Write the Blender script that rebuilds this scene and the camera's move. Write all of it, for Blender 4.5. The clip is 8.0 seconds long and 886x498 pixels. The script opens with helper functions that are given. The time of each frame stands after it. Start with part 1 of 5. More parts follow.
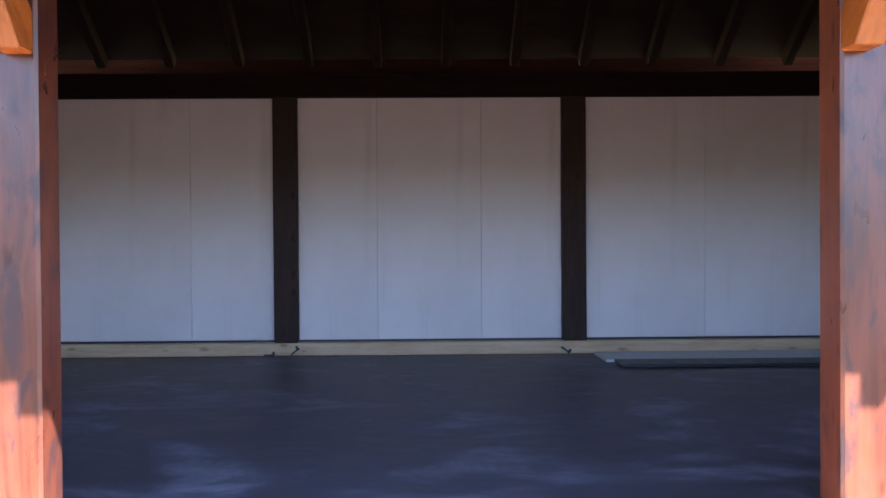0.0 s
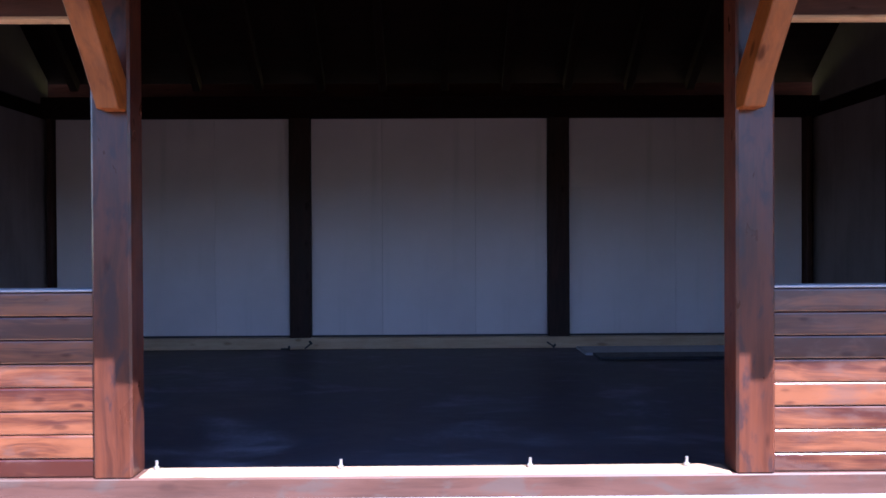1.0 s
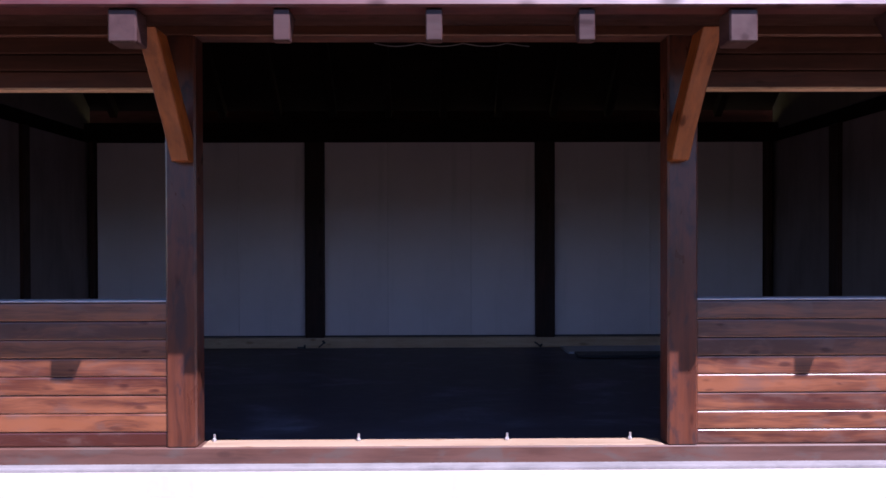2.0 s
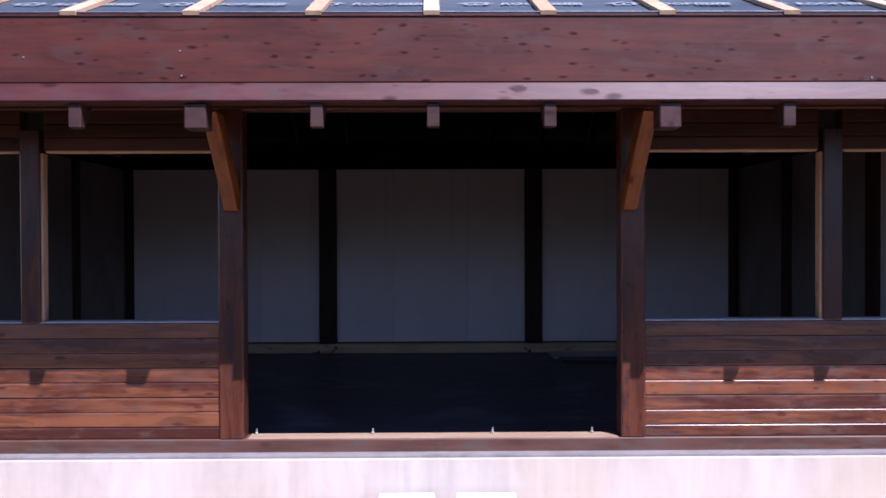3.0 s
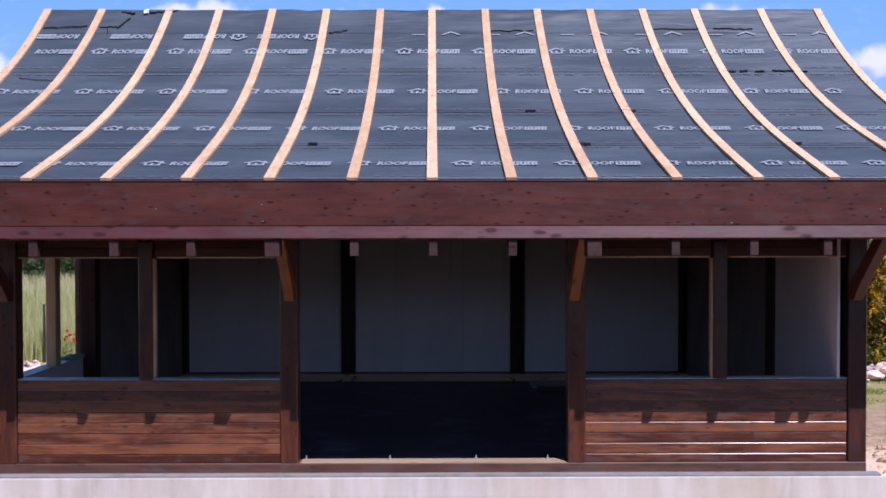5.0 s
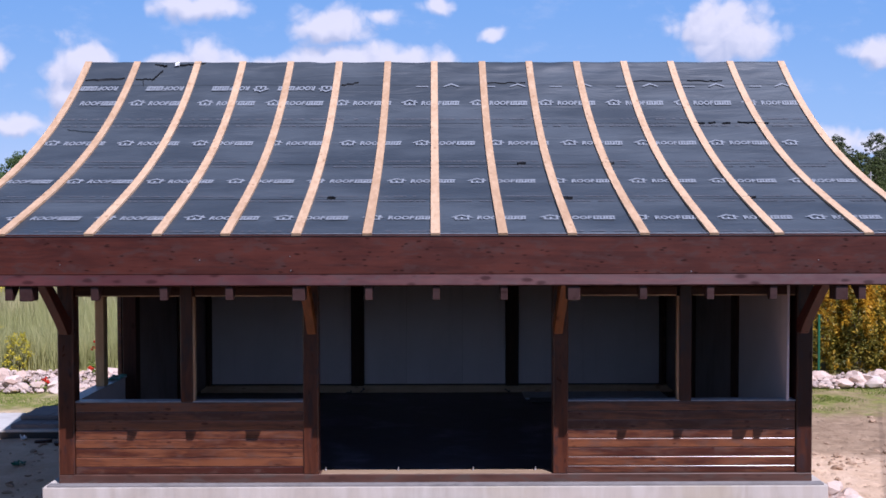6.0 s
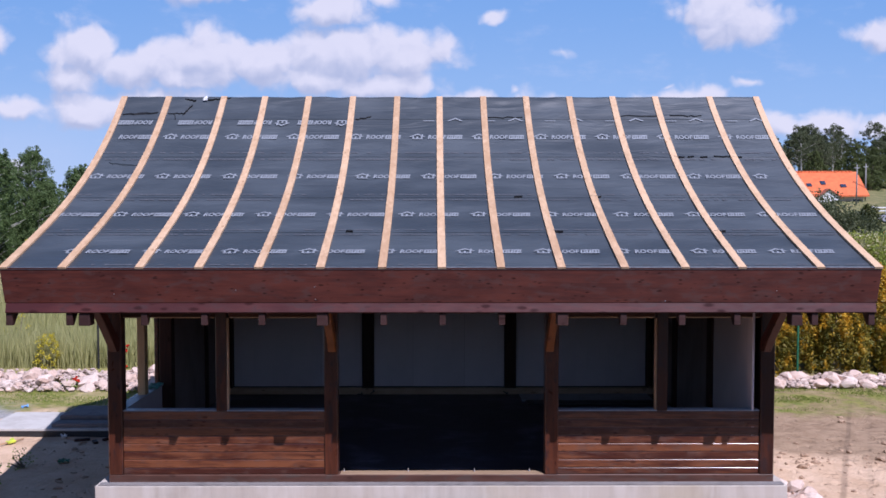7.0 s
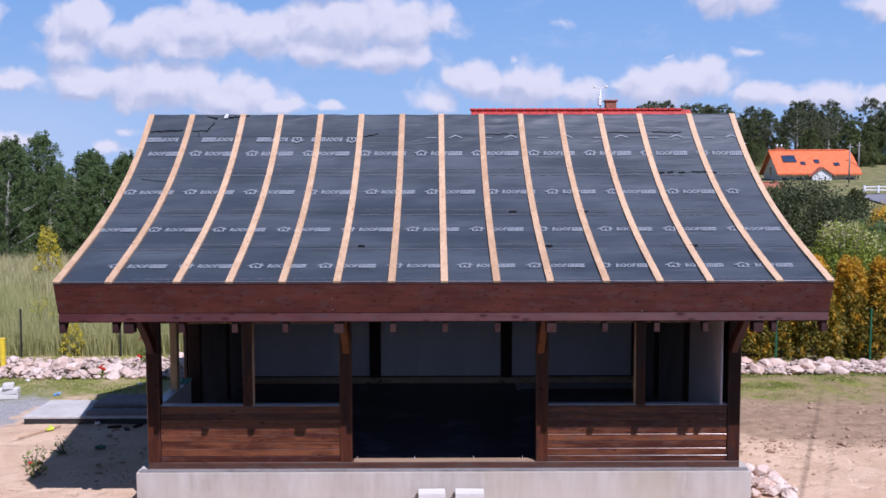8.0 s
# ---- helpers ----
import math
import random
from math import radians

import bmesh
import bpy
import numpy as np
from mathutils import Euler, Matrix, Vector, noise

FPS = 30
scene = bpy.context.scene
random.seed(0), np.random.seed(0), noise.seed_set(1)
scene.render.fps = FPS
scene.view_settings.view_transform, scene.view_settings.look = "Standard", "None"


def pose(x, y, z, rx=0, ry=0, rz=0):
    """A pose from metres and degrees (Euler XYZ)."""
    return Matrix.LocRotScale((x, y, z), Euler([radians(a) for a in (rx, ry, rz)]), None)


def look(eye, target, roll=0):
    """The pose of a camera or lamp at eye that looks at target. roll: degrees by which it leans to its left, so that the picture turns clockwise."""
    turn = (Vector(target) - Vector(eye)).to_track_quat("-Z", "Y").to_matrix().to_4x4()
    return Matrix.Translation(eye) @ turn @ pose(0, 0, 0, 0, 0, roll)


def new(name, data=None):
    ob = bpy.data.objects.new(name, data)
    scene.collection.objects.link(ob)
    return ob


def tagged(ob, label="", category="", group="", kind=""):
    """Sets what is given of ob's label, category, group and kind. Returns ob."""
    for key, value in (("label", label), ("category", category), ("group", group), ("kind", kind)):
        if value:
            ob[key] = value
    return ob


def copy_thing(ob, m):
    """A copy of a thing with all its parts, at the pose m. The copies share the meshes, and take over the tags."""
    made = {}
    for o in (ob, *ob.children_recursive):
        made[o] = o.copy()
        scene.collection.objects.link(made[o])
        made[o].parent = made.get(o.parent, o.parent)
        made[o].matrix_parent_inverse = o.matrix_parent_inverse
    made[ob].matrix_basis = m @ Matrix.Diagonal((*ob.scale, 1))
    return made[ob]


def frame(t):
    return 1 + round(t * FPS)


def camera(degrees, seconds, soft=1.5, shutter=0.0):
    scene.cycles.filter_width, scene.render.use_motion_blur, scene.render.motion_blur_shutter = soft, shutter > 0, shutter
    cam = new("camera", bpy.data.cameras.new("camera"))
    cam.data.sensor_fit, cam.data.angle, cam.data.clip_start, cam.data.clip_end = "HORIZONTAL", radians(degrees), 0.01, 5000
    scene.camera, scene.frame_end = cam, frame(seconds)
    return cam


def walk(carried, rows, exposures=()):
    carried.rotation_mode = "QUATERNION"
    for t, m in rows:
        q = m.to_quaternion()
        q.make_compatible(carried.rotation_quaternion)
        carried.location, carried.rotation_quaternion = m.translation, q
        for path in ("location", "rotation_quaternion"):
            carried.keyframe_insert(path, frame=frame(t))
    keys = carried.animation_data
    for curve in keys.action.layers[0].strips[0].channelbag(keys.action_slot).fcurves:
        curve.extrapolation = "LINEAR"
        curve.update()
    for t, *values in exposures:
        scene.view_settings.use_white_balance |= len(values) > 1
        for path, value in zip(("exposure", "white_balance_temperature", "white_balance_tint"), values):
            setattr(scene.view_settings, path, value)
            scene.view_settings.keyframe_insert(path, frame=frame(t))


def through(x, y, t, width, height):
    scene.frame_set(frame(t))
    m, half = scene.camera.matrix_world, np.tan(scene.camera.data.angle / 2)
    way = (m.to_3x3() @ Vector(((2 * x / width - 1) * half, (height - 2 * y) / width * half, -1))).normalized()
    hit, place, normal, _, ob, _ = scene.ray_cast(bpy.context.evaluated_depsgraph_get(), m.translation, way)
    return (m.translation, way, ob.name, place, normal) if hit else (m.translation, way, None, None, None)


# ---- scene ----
cam = camera(51.4, 8.0, soft=1.6)
PATH = [
    (0, (-0.058, -3.368, 1.189), (-0.026, -1.368, 1.165), -0.4),
    (0.5, (-0.042, -3.856, 1.196), (-0.012, -1.856, 1.176), -0.3),
    (1, (-0.022, -4.461, 1.244), (0.004, -2.461, 1.223), -0.3),
    (1.5, (-0.007, -5.065, 1.299), (0.016, -3.065, 1.279), -0.2),
    (3, (0.012, -7.139, 1.662), (0.031, -5.139, 1.635), -0.2),
    (3.5, (0.03, -7.804, 1.843), (0.044, -5.804, 1.815), -0.2),
    (4, (0.04, -8.524, 2.079), (0.053, -6.525, 2.047), -0.2),
    (4.5, (0.056, -9.221, 2.327), (0.067, -7.221, 2.293), -0.1),
    (6, (0.033, -11.452, 3.252), (0.043, -9.452, 3.193), -0.1),
    (6.5, (0.003, -12.147, 3.567), (0.012, -10.148, 3.494), -0.1),
    (7, (-0.033, -12.91, 3.916), (-0.025, -10.912, 3.821), -0.0),
    (7.5, (-0.074, -13.628, 4.267), (-0.064, -11.632, 4.144), 0.0),
    (8, (-0.087, -14.389, 4.635), (-0.077, -12.395, 4.478), -0.1),
]
SHOTS = [(0, 4.03, 6000, 17), (0.5, 2.95, 5400, 25), (1.0, 2.35, 5300, 26), (1.5, 1.81, 5460, 37), (3.0, 0.97, 5620, 30), (4.5, 0.56, 5650, 26), (6.0, 0.29, 5720, 24), (8.0, 0.17, 5750, 24)]
SKY_GLOW = 0.75
walk(cam, [(t, look(eye, target, roll)) for t, eye, target, roll in PATH], SHOTS)

# ---- world, sun, sky ----
SUN_DIR = Vector((0.77, -1.15, 1.84)).normalized()
SUN_ELEV = math.asin(SUN_DIR.z)
SUN_AZ = math.atan2(SUN_DIR.x, SUN_DIR.y)
world = bpy.data.worlds.new("sky")
scene.world = world
world.use_nodes = True
_wt = world.node_tree
_sky = _wt.nodes.new("ShaderNodeTexSky")
_sky.sky_type = "NISHITA"
_sky.sun_disc = False
_sky.sun_elevation = SUN_ELEV
_sky.sun_rotation = SUN_AZ
_sky.altitude = 100
_sky.air_density = 1.0
_sky.dust_density = 0.1
_sky.ozone_density = 4.0
_wt.links.new(_sky.outputs["Color"], _wt.nodes["Background"].inputs["Color"])
_wt.nodes["Background"].inputs["Strength"].default_value = 0.070
_lamp = bpy.data.lights.new("sun", "SUN")
_lamp.energy = 5.0
_lamp.angle = radians(0.5)
_lamp.color = (1.0, 0.97, 0.94)
sun = new("sun", _lamp)
sun.matrix_basis = look(SUN_DIR * 60, (0, 0, 0))


# ---- material tools ----
class Nodes:
    def __init__(self, name):
        self.mat = bpy.data.materials.new(name)
        self.mat.use_nodes = True
        self.t = self.mat.node_tree
        self.bsdf = self.t.nodes["Principled BSDF"]
        self.coord = self.t.nodes.new("ShaderNodeTexCoord")
        self.info = self.t.nodes.new("ShaderNodeObjectInfo")
        self.obj = self.coord.outputs["Object"]
        self.rand = self.info.outputs["Random"]

    def put(self, sock, v):
        if isinstance(v, bpy.types.NodeSocket):
            self.t.links.new(v, sock)
        elif isinstance(v, (tuple, list)) and len(v) == 3 and sock.type == "RGBA":
            sock.default_value = (*v, 1)
        else:
            sock.default_value = v

    def math(self, op, a, b=0.0, clamp=False):
        n = self.t.nodes.new("ShaderNodeMath")
        n.operation = op
        n.use_clamp = clamp
        self.put(n.inputs[0], a)
        self.put(n.inputs[1], b)
        return n.outputs[0]

    def vec(self, op, a, b):
        n = self.t.nodes.new("ShaderNodeVectorMath")
        n.operation = op
        self.put(n.inputs[0], a)
        self.put(n.inputs[1], b)
        return n.outputs["Value"] if op in ("LENGTH", "DOT_PRODUCT", "DISTANCE") else n.outputs["Vector"]

    def split(self, v):
        n = self.t.nodes.new("ShaderNodeSeparateXYZ")
        self.put(n.inputs[0], v)
        return n.outputs[0], n.outputs[1], n.outputs[2]

    def join(self, x, y, z):
        n = self.t.nodes.new("ShaderNodeCombineXYZ")
        for s, v in zip(n.inputs, (x, y, z)):
            self.put(s, v)
        return n.outputs[0]

    def noise(self, scale, detail=4.0, rough=0.55, at=None, distort=0.0):
        n = self.t.nodes.new("ShaderNodeTexNoise")
        self.put(n.inputs["Vector"], self.obj if at is None else at)
        n.inputs["Scale"].default_value = scale
        n.inputs["Detail"].default_value = detail
        n.inputs["Roughness"].default_value = rough
        n.inputs["Distortion"].default_value = distort
        return n.outputs["Fac"]

    def cells(self, scale, at=None, randomness=1.0):
        n = self.t.nodes.new("ShaderNodeTexVoronoi")
        self.put(n.inputs["Vector"], self.obj if at is None else at)
        n.inputs["Scale"].default_value = scale
        n.inputs["Randomness"].default_value = randomness
        return n.outputs["Distance"]

    def steps(self, v, lo, hi, a=0.0, b=1.0):
        n = self.t.nodes.new("ShaderNodeMapRange")
        n.interpolation_type = "SMOOTHSTEP"
        for s, w in zip(n.inputs, (v, lo, hi, a, b)):
            self.put(s, w)
        return n.outputs[0]

    def mix(self, f, a, b, how="MIX"):
        n = self.t.nodes.new("ShaderNodeMix")
        n.data_type = "RGBA"
        n.blend_type = how
        self.put(n.inputs[0], f)
        self.put(n.inputs[6], a)
        self.put(n.inputs[7], b)
        return n.outputs[2]

    def bump(self, height, strength, distance=0.01):
        n = self.t.nodes.new("ShaderNodeBump")
        n.inputs["Strength"].default_value = strength
        n.inputs["Distance"].default_value = distance
        self.put(n.inputs["Height"], height)
        self.t.links.new(n.outputs[0], self.bsdf.inputs["Normal"])

    def done(self, color, rough=0.6, metal=0.0, spec=None):
        self.put(self.bsdf.inputs["Base Color"], color)
        self.put(self.bsdf.inputs["Roughness"], rough)
        self.put(self.bsdf.inputs["Metallic"], metal)
        if spec is not None:
            self.bsdf.inputs["Specular IOR Level"].default_value = spec
        return self.mat


def wood(name, dark, light, knot, rough=(0.35, 0.6), patch=0.0, patch_col=(0.3, 0.2, 0.14), spec=0.5, knots=0.5, size=1.0, many=0.6, coat=0.0, coat_rough=0.2, span=(0.36, 0.74)):
    """Wood with its grain along the local x axis, blotchy stain and small knots."""
    n = Nodes(name)
    shift = n.vec("ADD", n.obj, n.join(n.math("MULTIPLY", n.rand, 37.0), n.math("MULTIPLY", n.rand, 11.0), n.math("MULTIPLY", n.rand, 5.3)))
    bend = n.math("MULTIPLY", n.noise(1.6, 2, 0.5, shift), 0.12)
    sx, sy, sz = n.split(shift)
    wavy = n.join(sx, n.math("ADD", sy, bend), n.math("ADD", sz, bend))
    grain = n.noise(1.0, 4, 0.6, n.vec("MULTIPLY", wavy, (0.9, 22.0, 22.0)), 0.5)
    fine = n.noise(1.0, 2, 0.5, n.vec("MULTIPLY", wavy, (5.0, 170.0, 170.0)))
    broad = n.noise(1.0, 3, 0.6, n.vec("MULTIPLY", shift, (1.6, 5.0, 5.0)))
    tone = n.math("ADD", n.math("ADD", n.math("MULTIPLY", grain, 0.5), n.math("MULTIPLY", fine, 0.14)), n.math("MULTIPLY", broad, 0.45))
    tone = n.math("ADD", tone, n.math("MULTIPLY", n.math("SUBTRACT", n.rand, 0.5), 0.22))
    col = n.mix(n.steps(tone, span[0], span[1]), dark, light)
    blotch = n.noise(1.0, 4, 0.6, n.vec("MULTIPLY", shift, (4.2, 10.0, 10.0)), 0.4)
    col = n.mix(n.math("MULTIPLY", n.steps(blotch, 0.52, 0.66), patch), col, patch_col)
    vor = n.t.nodes.new("ShaderNodeTexVoronoi")
    n.put(vor.inputs["Vector"], n.vec("MULTIPLY", n.vec("ADD", shift, n.vec("MULTIPLY", n.join(blotch, grain, broad), (0.10, 0.05, 0.06))), (5.2 * size, 13.0 * size, 13.0 * size)))
    vor.inputs["Scale"].default_value = 1.0
    pick, hue, _b = n.split(vor.outputs["Color"])
    kr = n.math("ADD", 0.08, n.math("MULTIPLY", hue, 0.20))
    kn = n.math("MULTIPLY", n.steps(n.math("SUBTRACT", vor.outputs["Distance"], kr), -0.14, 0.10, knots, 0.0), n.steps(pick, many, many + 0.1))
    col = n.mix(kn, col, knot)
    r = n.steps(n.math("ADD", n.math("MULTIPLY", blotch, 0.6), n.math("MULTIPLY", broad, 0.4)), 0.35, 0.65, rough[0], rough[1])
    n.bump(n.math("ADD", n.math("MULTIPLY", tone, 0.7), n.math("MULTIPLY", kn, 0.4)), 0.3, 0.004)
    n.put(n.bsdf.inputs["Specular IOR Level"], n.math("MULTIPLY", n.math("SUBTRACT", 1.0, n.math("MULTIPLY", kn, 0.9)), spec))
    n.bsdf.inputs["Coat Weight"].default_value = coat
    n.bsdf.inputs["Coat Roughness"].default_value = coat_rough
    return n.done(col, r)


# ---- materials ----
M_BOARD = wood("stained_board", (0.050, 0.0115, 0.0072), (0.186, 0.0630, 0.0260), (0.028, 0.010, 0.010), (0.28, 0.44), 0.45, (0.105, 0.055, 0.041), knots=0.6, size=1.2, spec=0.6, many=0.5, coat=0.7, coat_rough=0.2, span=(0.44, 0.70))
M_POST = wood("stained_post", (0.033, 0.0100, 0.0070), (0.098, 0.0280, 0.0130), (0.018, 0.008, 0.007), (0.27, 0.42), 0.85, (0.024, 0.0118, 0.0135), spec=0.5, knots=0.55, size=1.0, many=0.6, coat=0.1, coat_rough=0.3)
M_FASCIA = wood("stained_fascia", (0.040, 0.0078, 0.0046), (0.086, 0.0180, 0.0092), (0.012, 0.005, 0.005), (0.50, 0.62), 0.6, (0.060, 0.0245, 0.0200), spec=0.38, knots=0.75, size=1.4, many=0.32)
M_EAVE = wood("stained_eave_beam", (0.056, 0.0110, 0.0088), (0.104, 0.0230, 0.0175), (0.020, 0.007, 0.007), (0.38, 0.50), 0.7, (0.046, 0.016, 0.015), knots=0.65, size=0.8, many=0.12, spec=0.55)
M_TAIL = wood("weathered_tail", (0.034, 0.0140, 0.0118), (0.058, 0.0265, 0.0230), (0.02, 0.010, 0.009), (0.4, 0.6), 0.4, (0.044, 0.023, 0.021), spec=0.34)
# stain plus painted warm ground bounce; only the centre braces use it
M_BRACE = wood("stained_brace_warm_lit", (0.115, 0.0310, 0.0050), (0.240, 0.0720, 0.0110), (0.04, 0.011, 0.005), (0.38, 0.55), 0.5, (0.07, 0.018, 0.006), spec=0.3, knots=0.8)
M_DARK = wood("dark_stained_timber", (0.022, 0.0085, 0.0060), (0.056, 0.0205, 0.0135), (0.012, 0.006, 0.005), (0.5, 0.7), 0.2, (0.05, 0.022, 0.017), spec=0.22)
# the same dark stain, lightened by the light that the headers catch
M_HEAD = wood("lit_stained_header", (0.042, 0.0165, 0.0105), (0.095, 0.0370, 0.0225), (0.02, 0.009, 0.007), (0.45, 0.62), 0.3, (0.06, 0.027, 0.020), spec=0.3)
# dark stain again, blackened: the gloom under the roof is painted in
M_CEIL = wood("shaded_stained_ceiling", (0.008, 0.0042, 0.0038), (0.018, 0.0085, 0.0075), (0.007, 0.004, 0.004), (0.8, 0.95), 0.2, (0.022, 0.011, 0.01), spec=0.1)
M_SILL = wood("worn_stained_sill", (0.040, 0.0175, 0.0125), (0.098, 0.0440, 0.0310), (0.03, 0.016, 0.014), (0.4, 0.6), 0.7, (0.080, 0.054, 0.044), spec=0.4, knots=0.4)
M_THRESH = wood("duller_pine", (0.22, 0.145, 0.088), (0.33, 0.228, 0.15), (0.16, 0.08, 0.04), (0.55, 0.75), 0.4, (0.28, 0.2, 0.14), 0.3, 0.5)
M_TAN = wood("tanned_pine", (0.44, 0.265, 0.13), (0.60, 0.385, 0.20), (0.2, 0.1, 0.05), (0.55, 0.75), 0.3, (0.40, 0.24, 0.13), 0.3, 0.6)
M_PINE = wood("raw_pine", (0.42, 0.26, 0.15), (0.60, 0.41, 0.26), (0.24, 0.12, 0.06), (0.55, 0.75), 0.25, (0.55, 0.4, 0.28), 0.3, 0.6)


def m_panel():
    n = Nodes("white_wall_board")
    stain = n.noise(0.7, 4, 0.6)
    streak = n.noise(1.0, 3, 0.6, n.vec("MULTIPLY", n.obj, (5.0, 5.0, 0.35)))
    col = n.mix(n.steps(stain, 0.35, 0.7), (0.645, 0.540, 0.535), (0.715, 0.602, 0.60))
    col = n.mix(n.steps(streak, 0.55, 0.8, 0.0, 0.35), col, (0.48, 0.42, 0.40))
    n.bump(n.noise(60, 3), 0.15, 0.002)
    return n.done(col, 0.75, spec=0.3)


def m_floor():
    n = Nodes("black_bitumen_floor")
    dust = n.noise(0.9, 6, 0.7, n.vec("MULTIPLY", n.obj, (1.1, 1.5, 1.0)), 0.5)
    drag = n.noise(1.0, 4, 0.6, n.vec("MULTIPLY", n.obj, (2.5, 6.0, 1.0)))
    f = n.math("ADD", n.math("MULTIPLY", dust, 0.8), n.math("MULTIPLY", drag, 0.25))
    col = n.mix(n.steps(f, 0.48, 0.71, 0.0, 0.8), (0.058, 0.050, 0.064), (0.26, 0.235, 0.28))
    n.bump(n.noise(40, 4), 0.3, 0.004)
    return n.done(col, n.steps(f, 0.4, 0.75, 0.45, 0.75), spec=0.35)


def m_concrete(name, base, stain, spec=0.3, grain=1.0, wash=0.0):
    """Concrete or board: clouds, water runs, pores, and a pale lime wash where wash is given."""
    n = Nodes(name)
    cloud = n.noise(1.4, 5, 0.65, n.vec("MULTIPLY", n.obj, (1.0, 1.0, 0.7)))
    runs = n.noise(1.0, 4, 0.6, n.vec("MULTIPLY", n.obj, (6.0, 6.0, 0.5)))
    pores = n.cells(55)
    f = n.math("ADD", n.math("MULTIPLY", cloud, 0.65), n.math("MULTIPLY", runs, 0.35))
    col = n.mix(n.steps(f, 0.4, 0.68), base, stain)
    if wash:
        x, y, z = n.split(n.obj)
        drip = n.noise(1.0, 3, 0.5, n.vec("MULTIPLY", n.vec("ADD", n.obj, n.join(n.math("MULTIPLY", cloud, 0.12), 0.0, 0.0)), (5.0, 5.0, 0.6)), 0.6)
        fall = n.steps(n.math("ADD", z, n.math("MULTIPLY", n.noise(2.6, 3, 0.6, n.vec("MULTIPLY", n.obj, (1.0, 1.0, 0.1))), 0.8)), 0.35, 0.72)
        pale = n.math("MULTIPLY", n.steps(drip, 0.45, 0.68), n.math("ADD", 0.35, n.math("MULTIPLY", fall, 0.65)))
        col = n.mix(n.math("MULTIPLY", pale, wash), col, (0.62, 0.60, 0.57))
        col = n.mix(n.steps(n.noise(0.8, 4, 0.6, n.vec("ADD", n.obj, (7.0, 3.0, 1.0))), 0.52, 0.72, 0.0, 0.45), col, (0.42, 0.36, 0.26))
    col = n.mix(n.steps(pores, 0.06, 0.13, 0.45 * grain, 0.0), col, tuple(c * 0.55 for c in base))
    n.bump(n.math("ADD", cloud, n.math("MULTIPLY", n.noise(90, 3), grain)), 0.3, 0.004)
    return n.done(col, 0.85, spec=spec)


def m_membrane():
    n = Nodes("roof_underlay_membrane")
    weave = n.noise(1.0, 3, 0.6, n.vec("MULTIPLY", n.obj, (35.0, 160.0, 160.0)))
    big = n.noise(0.9, 4, 0.6, n.vec("MULTIPLY", n.obj, (0.5, 1.6, 1.6)))
    col = n.mix(n.steps(big, 0.35, 0.7), (0.031, 0.041, 0.052), (0.051, 0.066, 0.082))
    dust = n.noise(7.0, 4, 0.7)
    col = n.mix(n.steps(dust, 0.6, 0.8, 0.0, 0.4), col, (0.075, 0.078, 0.09))
    fold = n.noise(1.0, 3, 0.55, n.vec("MULTIPLY", n.obj, (0.8, 3.5, 3.5)), 1.0)
    n.bump(n.math("ADD", n.math("MULTIPLY", fold, 1.0), n.math("MULTIPLY", weave, 0.06)), 0.5, 0.05)
    return n.done(col, n.steps(big, 0.3, 0.7, 0.46, 0.62), spec=0.75)


def m_plain(name, col, rough=0.5, metal=0.0, vary=0.25, scale=12.0, spec=0.5):
    n = Nodes(name)
    f = n.noise(scale, 4, 0.6)
    c = n.mix(n.steps(f, 0.3, 0.7), tuple(v * (1 - vary) for v in col), tuple(min(1, v * (1 + vary)) for v in col))
    n.bump(f, 0.15, 0.003)
    return n.done(c, n.steps(f, 0.3, 0.7, rough * 0.85, min(1, rough * 1.15)), metal, spec)


def m_leaf(name, dark, light, tip=None, rough=0.55, through=0.35, top_gold=0.0):
    n = Nodes(name)
    geo = n.t.nodes.new("ShaderNodeNewGeometry")
    ran = geo.outputs["Random Per Island"]
    col = n.mix(ran, dark, light)
    if tip:
        gold = n.noise(3.2, 3, 0.6, n.vec("MULTIPLY", n.obj, (1.3, 1.3, 0.7)))
        # more of the tip colour higher up the plant
        if top_gold:
            gold = n.math("ADD", gold, n.steps(n.split(n.obj)[2], 0.1, 2.0 * top_gold, -0.07, 0.11))
        col = n.mix(n.steps(gold, 0.47, 0.62), col, tip)
    col = n.mix(n.math("MULTIPLY", n.rand, 0.35), col, tuple(v * 0.75 for v in light))
    n.done(col, rough, spec=0.3)
    tr = n.t.nodes.new("ShaderNodeBsdfTranslucent")
    n.put(tr.inputs["Color"], col)
    ms = n.t.nodes.new("ShaderNodeMixShader")
    ms.inputs[0].default_value = through
    n.t.links.new(n.bsdf.outputs[0], ms.inputs[1])
    n.t.links.new(tr.outputs[0], ms.inputs[2])
    n.t.links.new(ms.outputs[0], n.t.nodes["Material Output"].inputs["Surface"])
    return n.mat


def m_stone():
    n = Nodes("field_stone")
    f = n.noise(5, 5, 0.65)
    sp = n.noise(38, 3, 0.7)
    a = n.mix(n.rand, (0.62, 0.43, 0.345), (0.56, 0.46, 0.395))
    b = n.mix(n.math("FRACT", n.math("MULTIPLY", n.rand, 7.3)), (0.45, 0.31, 0.235), (0.70, 0.58, 0.51))
    col = n.mix(n.steps(f, 0.35, 0.65), a, b)
    col = n.mix(n.steps(sp, 0.55, 0.75, 0.0, 0.35), col, (0.24, 0.17, 0.135))
    n.bump(n.math("ADD", f, n.math("MULTIPLY", sp, 0.3)), 0.5, 0.02)
    return n.done(col, 0.8, spec=0.3)


